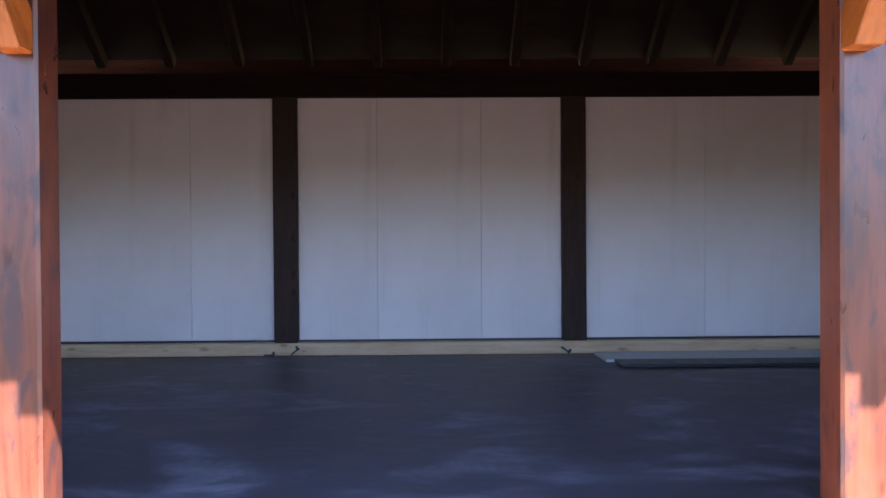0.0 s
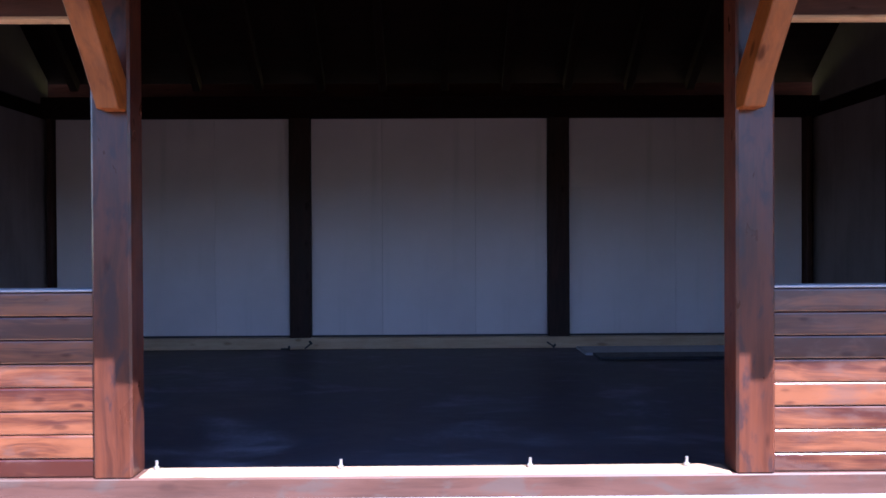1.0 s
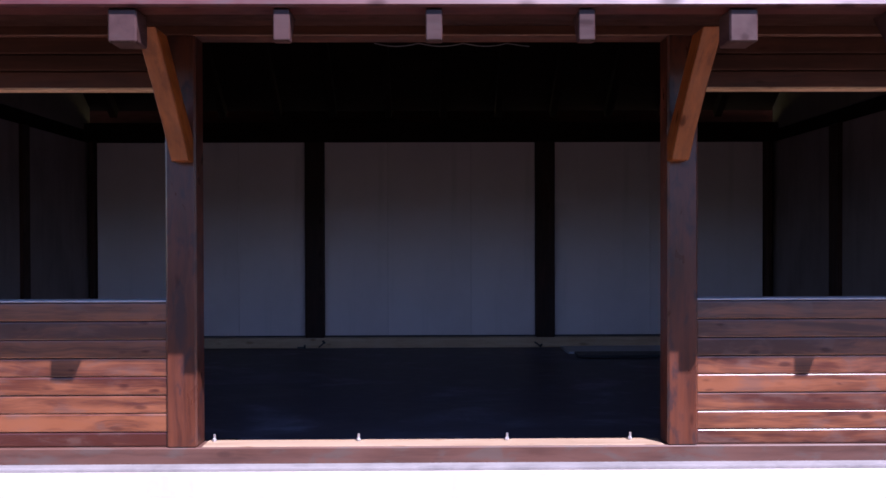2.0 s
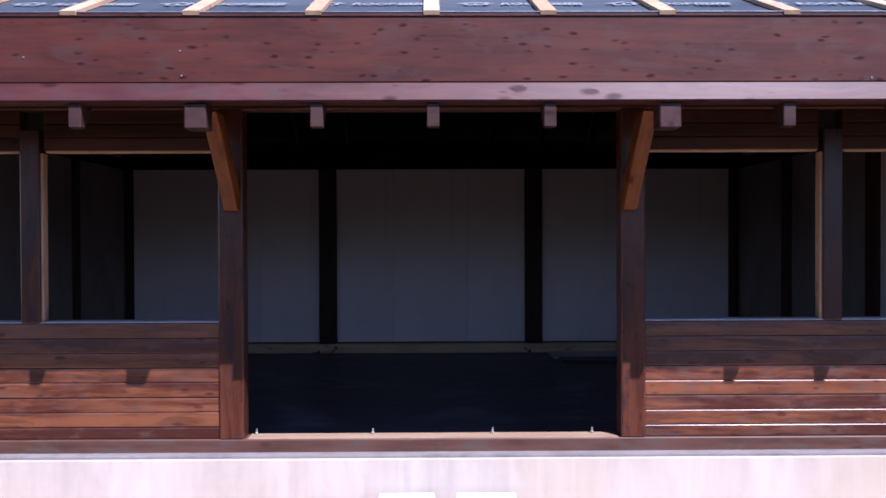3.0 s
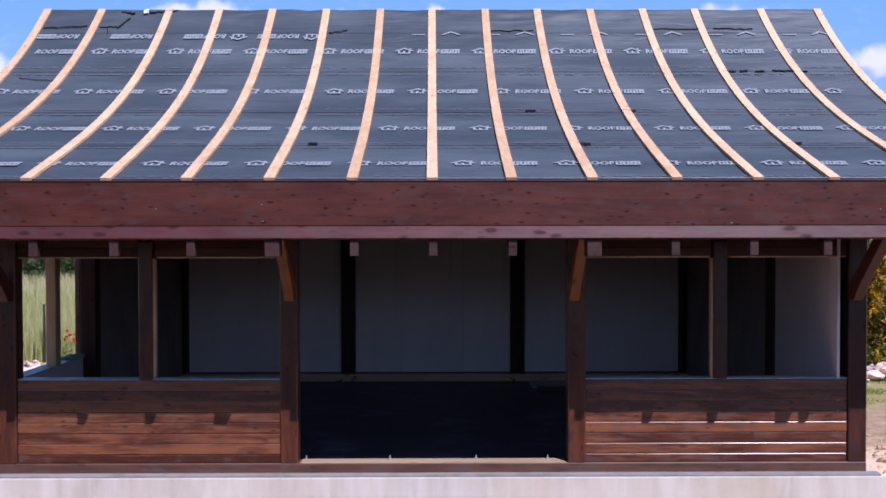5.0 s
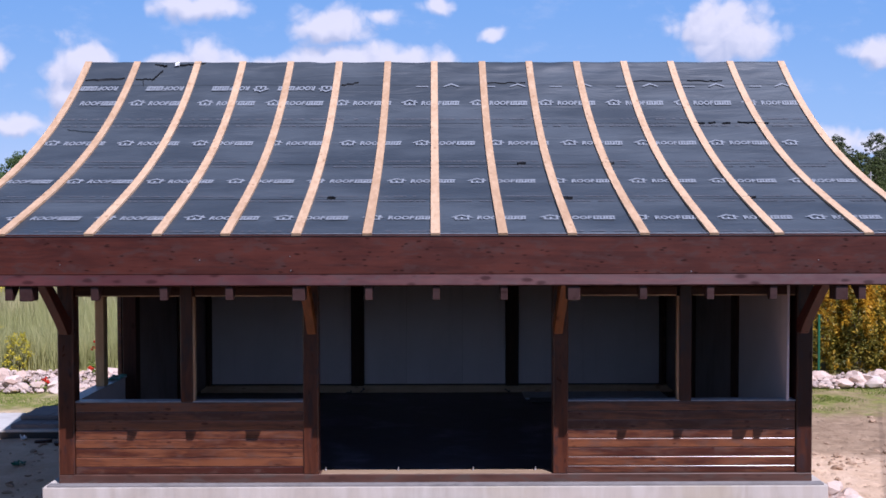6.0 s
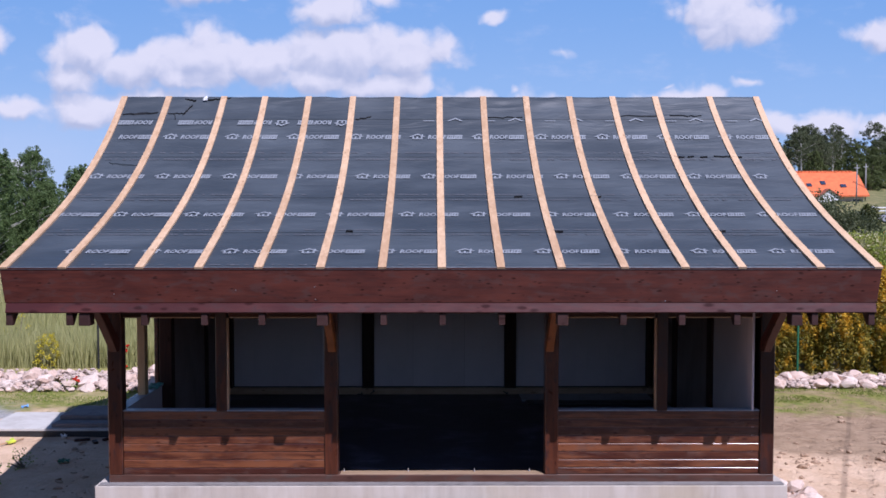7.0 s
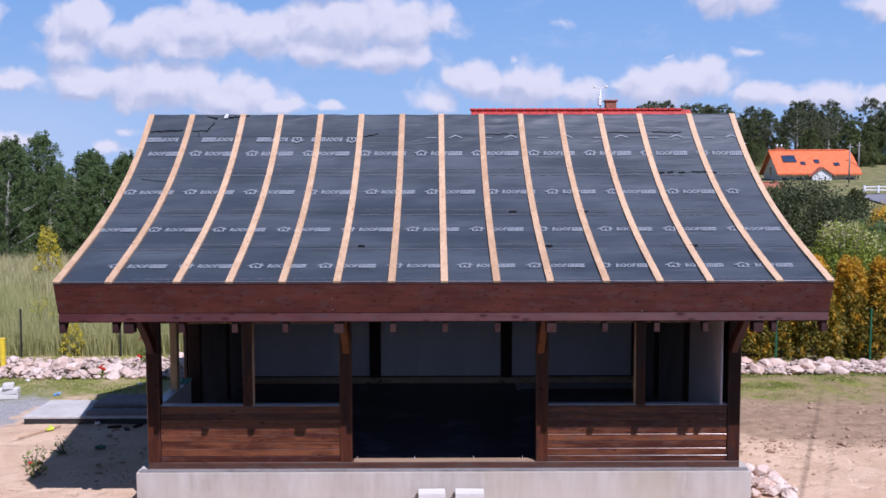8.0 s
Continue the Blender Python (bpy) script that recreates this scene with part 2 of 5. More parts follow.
def m_ground():
    n = Nodes("sandy_building_ground")
    x, y, z = n.split(n.obj)
    warp = n.noise(0.45, 5, 0.6)
    warp2 = n.noise(2.2, 4, 0.65)
    yy = n.math("ADD", y, n.math("ADD", n.math("MULTIPLY", n.math("SUBTRACT", warp, 0.5), 3.5), n.math("MULTIPLY", n.math("SUBTRACT", warp2, 0.5), 1.2)))
    sand = n.mix(n.steps(n.noise(1.3, 5, 0.65), 0.3, 0.7), (0.555, 0.379, 0.247), (0.68, 0.492, 0.344))
    soil = n.mix(n.steps(n.noise(3.0, 5, 0.7), 0.3, 0.7), (0.27, 0.182, 0.115), (0.40, 0.282, 0.185))
    right = n.steps(x, 2.0, 4.5)
    soil_f = n.math("MULTIPLY", n.steps(yy, 2.8, 3.9), right)
    col = n.mix(soil_f, sand, soil)
    grav = n.mix(n.steps(n.cells(16), 0.1, 0.5), (0.2, 0.2, 0.2), (0.36, 0.35, 0.34))
    gx = n.steps(n.math("ADD", x, n.math("MULTIPLY", warp2, 2.0)), -8.4, -7.9, 1.0, 0.0)
    gf = n.math("MULTIPLY", gx, n.math("MULTIPLY", n.steps(yy, 4.2, 5.2), n.steps(yy, 7.6, 8.4, 1.0, 0.0)))
    col = n.mix(gf, col, grav)
    green = n.mix(n.steps(n.noise(5.0, 5, 0.7), 0.3, 0.7), (0.15, 0.185, 0.036), (0.30, 0.27, 0.085))
    bald = n.steps(n.noise(1.6, 4, 0.6), 0.42, 0.6, 1.0, 0.0)
    near = n.math("MULTIPLY", n.steps(yy, 6.5, 7.7), n.math("SUBTRACT", 1.0, n.math("MULTIPLY", bald, n.math("ADD", 0.35, n.math("MULTIPLY", right, 0.25)))))
    # two dark lines painted in: the shadow of overhead wires
    wire_lines = n.math("SUBTRACT", n.math("SUBTRACT", x, n.math("MULTIPLY", y, 0.463)), n.math("ADD", 5.66, n.math("MULTIPLY", warp2, 0.08)))
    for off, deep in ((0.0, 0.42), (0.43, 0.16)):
        wire_shade = n.steps(n.math("ABSOLUTE", n.math("SUBTRACT", wire_lines, off)), 0.02, 0.075, deep, 0.0)
        col = n.mix(n.math("MULTIPLY", wire_shade, n.steps(n.noise(2.2, 3, 0.6), 0.25, 0.5, 0.35, 1.0)), col, (0.13, 0.09, 0.065))
    far = n.steps(y, 11.2, 12.2)
    col = n.mix(n.math("MAXIMUM", near, far), col, green)
    hill = n.mix(n.steps(n.noise(0.3, 4, 0.6), 0.35, 0.65), (0.24, 0.24, 0.09), (0.42, 0.37, 0.18))
    hill = n.mix(n.steps(x, 8, 20), hill, n.mix(n.steps(n.noise(0.9, 5, 0.7), 0.38, 0.62), (0.11, 0.135, 0.045), (0.27, 0.23, 0.11)))
    col = n.mix(n.steps(y, 18, 30), col, hill)
    # unseen soil out in front, made dark to cut the bounce into the rooms
    yard = n.mix(n.steps(n.noise(1.2, 5, 0.7), 0.35, 0.65), (0.034, 0.019, 0.009), (0.062, 0.036, 0.017))
    col = n.mix(n.steps(yy, -1.6, -0.9, 1.0, 0.0), col, yard)
    # dim green for the added bank behind the camera
    col = n.mix(n.steps(y, -34, -24, 1.0, 0.0), col, n.mix(n.steps(n.noise(0.5, 5, 0.7), 0.35, 0.65), (0.035, 0.042, 0.014), (0.07, 0.07, 0.03)))
    h = n.math("ADD", n.noise(4.0, 6, 0.7), n.math("MULTIPLY", n.noise(28, 4, 0.7), 0.4))
    pits = n.steps(n.cells(3.2, n.vec("ADD", n.obj, n.join(warp2, warp, 0.0))), 0.05, 0.5)
    col = n.mix(n.steps(n.noise(9.0, 5, 0.7), 0.45, 0.75, 0.0, 0.2), col, (0.24, 0.165, 0.11))
    n.bump(n.math("ADD", h, n.math("MULTIPLY", pits, 0.5)), 0.85, 0.07)
    return n.done(col, 0.92, spec=0.15)


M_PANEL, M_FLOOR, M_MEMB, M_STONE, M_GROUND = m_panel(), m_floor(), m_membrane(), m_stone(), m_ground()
M_CONC = m_concrete("plinth_concrete", (0.46, 0.41, 0.36), (0.36, 0.315, 0.27), 0.3, 0.25, 0.28)
M_SLAB = m_concrete("path_concrete", (0.50, 0.48, 0.45), (0.40, 0.37, 0.34))
M_SLABDARK = m_concrete("grey_mortar", (0.215, 0.20, 0.195), (0.14, 0.13, 0.128))
# pale gable board painted brown for the shade under the roof
M_GABLE = m_concrete("shaded_gable_board", (0.17, 0.145, 0.13), (0.13, 0.11, 0.095))
# wall board darkened: the dimness of the side bays is in this colour
M_SIDE = m_concrete("shaded_side_board", (0.27, 0.215, 0.205), (0.20, 0.157, 0.15))
M_BLOCK = m_concrete("aerated_block", (0.62, 0.60, 0.57), (0.55, 0.53, 0.5))
M_PRINT = m_plain("grey_print", (0.215, 0.235, 0.262), 0.6, vary=0.3, scale=30)
M_FAINT = m_plain("faint_print", (0.078, 0.083, 0.097), 0.6, vary=0.25, scale=30)
M_METAL = m_plain("zinc_metal", (0.6, 0.61, 0.63), 0.4, 0.9, 0.15)
M_CAP = m_plain("grey_cap_sheet", (0.42, 0.43, 0.46), 0.45, 0.0, 0.15)
M_BLACK = m_plain("black_iron", (0.02, 0.02, 0.022), 0.5, 0.0, 0.2)
M_RED_ROOF = m_plain("red_metal_tile", (0.40, 0.03, 0.022), 0.4, 0.0, 0.2, 4)
M_ORANGE = m_plain("orange_clay_tile", (0.66, 0.155, 0.05), 0.6, 0.0, 0.15, 3)
M_RENDER = m_plain("pale_render", (0.55, 0.5, 0.44), 0.85, 0.0, 0.1, 2)
M_GLASS_D = m_plain("dark_window_glass", (0.03, 0.05, 0.09), 0.12, 0.0, 0.2, 1)
M_BRICK = m_plain("chimney_brick", (0.3, 0.1, 0.06), 0.8, 0.0, 0.3, 8)
M_BARK = m_plain("bark", (0.16, 0.13, 0.1), 0.9, 0.0, 0.4, 9)
M_BIRCH = m_plain("birch_bark", (0.5, 0.48, 0.44), 0.8, 0.0, 0.3, 5)
M_GREEN_PL = m_plain("green_plastic", (0.012, 0.11, 0.055), 0.4, 0.0, 0.15)
M_YELLOW = m_plain("yellow_plastic", (0.75, 0.55, 0.03), 0.45, 0.0, 0.1)
M_WHITE = m_plain("white_plastic", (0.75, 0.75, 0.76), 0.5, 0.0, 0.08)
M_BLUE = m_plain("blue_plastic", (0.12, 0.3, 0.6), 0.45, 0.0, 0.1)
M_LEAF_TREE = m_leaf("broad_leaves", (0.070, 0.122, 0.040), (0.195, 0.270, 0.100), None, 0.5, 0.44)
M_LEAF_PINE = m_leaf("pine_needles", (0.075, 0.095, 0.045), (0.19, 0.21, 0.11), None, 0.55, 0.42)
M_LEAF_FAR = m_leaf("far_leaves", (0.085, 0.118, 0.040), (0.215, 0.25, 0.095), None, 0.55, 0.42)
M_LEAF_GOLD = m_leaf("golden_conifer", (0.055, 0.070, 0.012), (0.30, 0.235, 0.03), (0.74, 0.43, 0.03), 0.5, 0.42, 1.2)
M_LEAF_OLIVE = m_leaf("olive_conifer", (0.035, 0.050, 0.014), (0.115, 0.125, 0.025), None, 0.55, 0.4)
M_LEAF_BUSH = m_leaf("bush_leaves", (0.10, 0.15, 0.03), (0.30, 0.36, 0.09), None, 0.5, 0.42)
M_LEAF_ELDER = m_leaf("elder_leaves", (0.16, 0.22, 0.030), (0.42, 0.47, 0.095), None, 0.5, 0.42)
M_LEAF_GREY = m_leaf("grey_willow_leaves", (0.045, 0.062, 0.026), (0.155, 0.172, 0.085), None, 0.55, 0.4)
M_CREAM = m_leaf("cream_blossom", (0.55, 0.50, 0.27), (0.70, 0.64, 0.40))
M_STRAW = m_leaf("pale_meadow_grass", (0.36, 0.345, 0.16), (0.60, 0.55, 0.31), None, 0.6, 0.35)
M_LEAF_YELLOW = m_leaf("yellow_broom", (0.40, 0.37, 0.04), (0.78, 0.64, 0.07), None, 0.5, 0.42)
M_GRASS = m_leaf("tall_grass", (0.29, 0.31, 0.11), (0.54, 0.51, 0.24), None, 0.6, 0.35)
M_TURF = m_leaf("short_turf", (0.15, 0.225, 0.035), (0.32, 0.36, 0.085), None, 0.6, 0.4)
M_POPPY = m_leaf("red_petals", (0.5, 0.02, 0.01), (0.7, 0.05, 0.02))

# ---- building tools ----
PLACED = {}


def part(name, bm, material, parent=None, label="", m=None):
    """One mesh object out of a bmesh, under a thing or a part."""
    me = bpy.data.meshes.new(name)
    bm.to_mesh(me)
    bm.free()
    return piece(name, me, material, parent, label, m)


def piece(name, me, material, parent=None, label="", m=None):
    if material and not me.materials:
        me.materials.append(material)
    ob = new(name, me)
    ob.matrix_basis = m or Matrix()
    PLACED[ob] = ob.matrix_basis.copy()
    if parent:
        ob.parent = parent
        ob.matrix_parent_inverse = PLACED.get(parent, Matrix()).inverted()
    if label:
        tagged(ob, label)
    return ob


def thing(name, label, category, m=None, group="", kind=""):
    ob = new(name)
    ob.empty_display_size = 0.2
    ob.matrix_basis = m or Matrix()
    PLACED[ob] = ob.matrix_basis.copy()
    return tagged(ob, label, category, group, kind)


def mesh_of(name, verts, faces, smooth=False):
    me = bpy.data.meshes.new(name)
    me.from_pydata([tuple(v) for v in verts], [], [tuple(f) for f in faces])
    if smooth:
        me.polygons.foreach_set("use_smooth", [True] * len(me.polygons))
    me.update()
    return me


def box(lx, ly, lz, bev=0.006, segs=1, at=(0, 0, 0), bm=None):
    """A bevelled box of that size round a point."""
    own = bmesh.new()
    bmesh.ops.create_cube(own, size=1)
    bmesh.ops.scale(own, vec=(lx, ly, lz), verts=own.verts)
    if bev:
        bmesh.ops.bevel(own, geom=own.edges[:], offset=min(bev, min(lx, ly, lz) * 0.3), segments=segs, affect="EDGES", profile=0.6)
    bmesh.ops.translate(own, vec=at, verts=own.verts)
    if bm is None:
        return own
    me = bpy.data.meshes.new("tmp")
    own.to_mesh(me)
    own.free()
    bm.from_mesh(me)
    bpy.data.meshes.remove(me)
    return bm


def along(a, b):
    """The pose half way from a to b, with x along the way."""
    a, b = Vector(a), Vector(b)
    d = (b - a).normalized()
    up = Vector((0, 0, 1)) if abs(d.z) < 0.95 else Vector((0, 1, 0))
    s = up.cross(d).normalized()
    u = d.cross(s)
    r = Matrix((d, s, u)).transposed().to_4x4()
    return Matrix.Translation((a + b) / 2) @ r


def beam(name, a, b, w, h, material, parent, label="", bev=0.008):
    """A squared timber from a to b; for an upright one w is its size along x and h along y."""
    length = (Vector(b) - Vector(a)).length
    return part(name, box(length, w, h, bev), material, parent, label, along(a, b))


def slab_poly(pts, lo, hi, axis):
    """A prism over a polygon, drawn in the plane across an axis, from lo to hi."""
    bm = bmesh.new()
    def at(p, s):
        return (s, p[0], p[1]) if axis == "x" else (p[0], s, p[1]) if axis == "y" else (p[0], p[1], s)
    a = [bm.verts.new(at(p, lo)) for p in pts]
    b = [bm.verts.new(at(p, hi)) for p in pts]
    bm.faces.new(a)
    bm.faces.new(b[::-1])
    for i in range(len(pts)):
        j = (i + 1) % len(pts)
        bm.faces.new((a[i], b[i], b[j], a[j]))
    bmesh.ops.recalc_face_normals(bm, faces=bm.faces[:])
    return bm


# ---- ground ----
GROUND = -0.58


def smooth01(v):
    v = max(0.0, min(1.0, v))
    return v * v * (3 - 2 * v)


def ground_z(x, y):
    z = GROUND
    z += 0.14 * smooth01((y - 10.0) / 1.6)
    # unseen bank added behind the camera, to block the low sky
    z += 8.0 * smooth01((-26 - y) / 50)
    z += 5.0 * smooth01((y - 20) / 62) * smooth01((x - 4) / 30)
    z += 4.0 * smooth01((y - 85) / 60) * smooth01((x + 5) / 40)
    if abs(x) < 30 and -22 < y < 16:
        z += 0.035 * noise.noise((x * 0.8, y * 0.8, 0)) + 0.015 * noise.noise((x * 2.7, y * 2.7, 4))
        if x > 5.2 and 1.0 < y < 7:
            z += 0.05 * max(0, noise.noise((x * 1.9, y * 1.9, 9)))
    return z


def build_ground():
    def axis(lo, hi, step, far):
        mid = list(np.arange(lo, hi + 1e-6, step))
        return [lo - d for d in far[::-1]] + mid + [hi + d for d in far]
    far = [1.5, 3.5, 6, 10, 15, 22, 31, 44, 60, 80, 110, 160, 260, 500, 1000, 1900]
    xs = axis(-15.0, 15.0, 0.28, far)
    ys = axis(-9.0, 14.0, 0.28, far)
    verts = [(x, y, ground_z(x, y)) for y in ys for x in xs]
    w = len(xs)
    faces = [(j * w + i, j * w + i + 1, (j + 1) * w + i + 1, (j + 1) * w + i) for j in range(len(ys) - 1) for i in range(w - 1)]
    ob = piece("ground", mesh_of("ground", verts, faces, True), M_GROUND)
    tagged(ob, "dry pale sand and soil with patches of grass", "ground", kind="structure")


build_ground()


# ---- the pavilion ----
ROOF_X = (-5.66, 5.655)
EAVE_Y, RIDGE_Y = -1.15, 3.48
WALL_X = 4.62
BACK_Y = 6.15


def roof_u(y):
    """How far a place on either slope lies in from its eave."""
    return (y if y <= RIDGE_Y else 2 * RIDGE_Y - y) - EAVE_Y


def roof_z(y):
    u = roof_u(y)
    return 3.082 + 0.3855 * u - 0.0085 * u * u + 0.0113 * u ** 3


def roof_slope(y):
    u = roof_u(y)
    s = 0.3855 - 0.017 * u + 0.0339 * u * u
    return s if y <= RIDGE_Y else -s


def taper(x, y):
    """The roof narrows a little from the eave to the ridge, to fit the camera's view."""
    return x * (1 - 0.0085 * roof_u(y) / (RIDGE_Y - EAVE_Y))


def inner_z(y):
    """The underside of the ceiling boards, straight from the plates to the ridge."""
    return 5.15 - 0.665 * abs(y - 3.1)


pavilion = thing("pavilion", "dark-stained timber pavilion under construction on a pale concrete plinth", "pavilion")


def build_base():
    part("plinth", box(9.76, 6.62, 0.72, 0.015, 2), M_CONC, pavilion, "pale concrete plinth with water runs", Matrix.Translation((0, 3.19, -0.39)))
    part("mortar_fillet", box(9.66, 0.112, 0.03, 0.012, 2), M_SLABDARK, pavilion, "grey mortar fillet along the sill", Matrix.Translation((0, -0.056, -0.022)))
    part("floor", box(9.0, 5.95, 0.02, 0), M_FLOOR, pavilion, "black bitumen sheet floor with dusty scuffs", Matrix.Translation((0, 3.1, -0.018)))
    beam("sill_beam", (-4.72, 0.1, 0.0325), (4.72, 0.1, 0.0325), 0.2, 0.12, M_SILL, pavilion, "worn stained timber sill beam")
    for a, b in (((-4.62, 0.2, 0.04), (-4.62, 6.25, 0.04)), ((4.62, 0.2, 0.04), (4.62, 6.25, 0.04))):
        beam("sill_beam", a, b, 0.2, 0.135, M_SILL, pavilion, "worn stained timber sill beam")
    beam("threshold", (-1.445, 0.1, 0.0945), (1.445, 0.1, 0.0945), 0.185, 0.006, M_THRESH, pavilion, "raw pine threshold board", 0.002)
    beam("sill_beam", (-4.5, 6.1, 0.065), (4.5, 6.1, 0.065), 0.2, 0.13, M_PINE, pavilion, "raw pine sill beam under the back wall")
    for x in (-1.40, -0.48, 0.47, 1.26):
        bm = bmesh.new()
        bmesh.ops.create_cone(bm, cap_ends=True, segments=8, radius1=0.008, radius2=0.008, depth=0.048)
        bmesh.ops.create_cone(bm, cap_ends=True, segments=6, radius1=0.014, radius2=0.014, depth=0.012, matrix=Matrix.Translation((0, 0, -0.012)))
        part("anchor_bolt", bm, M_METAL, pavilion, "zinc-plated threaded anchor bolt", pose(x, 0.15, 0.121, 3, 2))


def build_posts():
    top = 2.66
    for x in (-4.62, -1.567, 1.56, 4.62):
        beam("post", (x, 0.1, 0.088), (x, 0.1, top), 0.2 if abs(x) > 3 else 0.19, 0.2, M_POST, pavilion, "stained square timber post", 0.012)
    for x, s in ((-3.12, 1), (3.128, -1)):
        beam("mullion", (x, 0.1, 1.0), (x, 0.1, 2.5), 0.15, 0.16, M_POST, pavilion, "stained window mullion post")
        beam("reveal_board", (x + s * 0.0865, 0.085, 1.012), (x + s * 0.0865, 0.085, 2.318), 0.022, 0.085, M_PINE, pavilion, "raw pine reveal board", 0.003)
    for x in (-1.51, 1.435, -4.34, 4.30):
        beam("post", (x, 6.1, 0.13), (x, 6.1, 2.63), 0.24 if abs(x) < 2 else 0.05, 0.2, M_DARK, pavilion, "dark stained post of the back wall")
    for y in (2.0, 4.25):
        beam("post", (4.46, y, 0.1), (4.46, y, 2.63), 0.2, 0.24, M_DARK, pavilion, "dark stained post of the side wall")
    for y in (2.05, 4.25):
        beam("post", (-4.48, y, 0.1), (-4.48, y, 2.63), 0.2, 0.18, M_DARK, pavilion, "dark stained post of the side wall")
    beam("post", (-4.60, 1.18, 1.0), (-4.60, 1.18, 2.63), 0.12, 0.15, M_TAN, pavilion, "raw pine post in the open side wall")
    # plates on the posts
    beam("top_plate", (-5.3, 0.1, 2.75), (5.3, 0.1, 2.75), 0.2, 0.2, M_HEAD, pavilion, "dark stained top plate")
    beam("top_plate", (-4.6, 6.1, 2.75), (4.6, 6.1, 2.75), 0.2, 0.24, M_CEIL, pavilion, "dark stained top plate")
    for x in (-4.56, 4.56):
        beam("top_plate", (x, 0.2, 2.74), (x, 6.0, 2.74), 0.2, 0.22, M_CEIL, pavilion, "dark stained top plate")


def build_parapets():
    for x0, x1 in ((-4.52, -1.65), (1.65, 4.52)):
        mid, ln = (x0 + x1) / 2, x1 - x0
        # core takes the darkened side tone, to hold back light bounced indoors
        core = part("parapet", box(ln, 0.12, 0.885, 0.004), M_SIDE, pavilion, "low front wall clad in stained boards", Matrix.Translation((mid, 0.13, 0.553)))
        me = bpy.data.meshes.new("board")
        bm = box(ln - 0.006, 0.044, 0.1135, 0.018, 8)
        bm.to_mesh(me)
        bm.free()
        for k in range(7):
            piece("board", me, M_BOARD, core, "", Matrix.Translation((mid, 0.048 + 0.003 * math.sin(k * 2.1), 0.243 + k * 0.1157)) @ pose(0, 0, 0, -1.5, 0, 0))
        part("board", box(ln - 0.006, 0.044, 0.089, 0.018, 8), M_BOARD, core, "", Matrix.Translation((mid, 0.049, 0.1385)) @ pose(0, 0, 0, -1.5, 0, 0))
        part("cap", box(ln, 0.16, 0.012, 0.003), M_CAP, core, "thin grey cap sheet", Matrix.Translation((mid, 0.112, 1.004)))
    # the open left side
    core = part("parapet", box(0.12, 1.75, 0.885, 0.004), M_PANEL, pavilion, "low side wall of the open bay", Matrix.Translation((-4.60, 1.07, 0.553)))
    part("cap", box(0.17, 1.75, 0.012, 0.003), M_CAP, core, "thin grey cap sheet", Matrix.Translation((-4.60, 1.07, 1.004)))
    for k in range(8):
        part("board", box(1.74, 0.03, 0.1105, 0.011, 2), M_BOARD, core, "", Matrix.Translation((-4.69, 1.07, 0.164 + k * 0.1135)) @ pose(0, 0, 0, 0, 0, 90))
    # boarding over the windows
    for x0, x1 in ((-4.52, -3.196), (-3.02, -1.65), (1.65, 3.028), (3.204, 4.52)):
        mid, ln = (x0 + x1) / 2, x1 - x0
        head = part("window_header", box(ln, 0.1, 0.315, 0.004), M_HEAD, pavilion, "dark boarded header over the window", Matrix.Translation((mid, 0.13, 2.495)))
        for k in range(3):
            part("board", box(ln - 0.004, 0.03, 0.103, 0.01, 2), M_HEAD, head, "", Matrix.Translation((mid, 0.062, 2.388 + k * 0.106)))
        part("reveal_board", box(ln - 0.03, 0.10, 0.016, 0.003), M_PINE, head, "raw pine lining of the window head", Matrix.Translation((mid, 0.10, 2.331)))


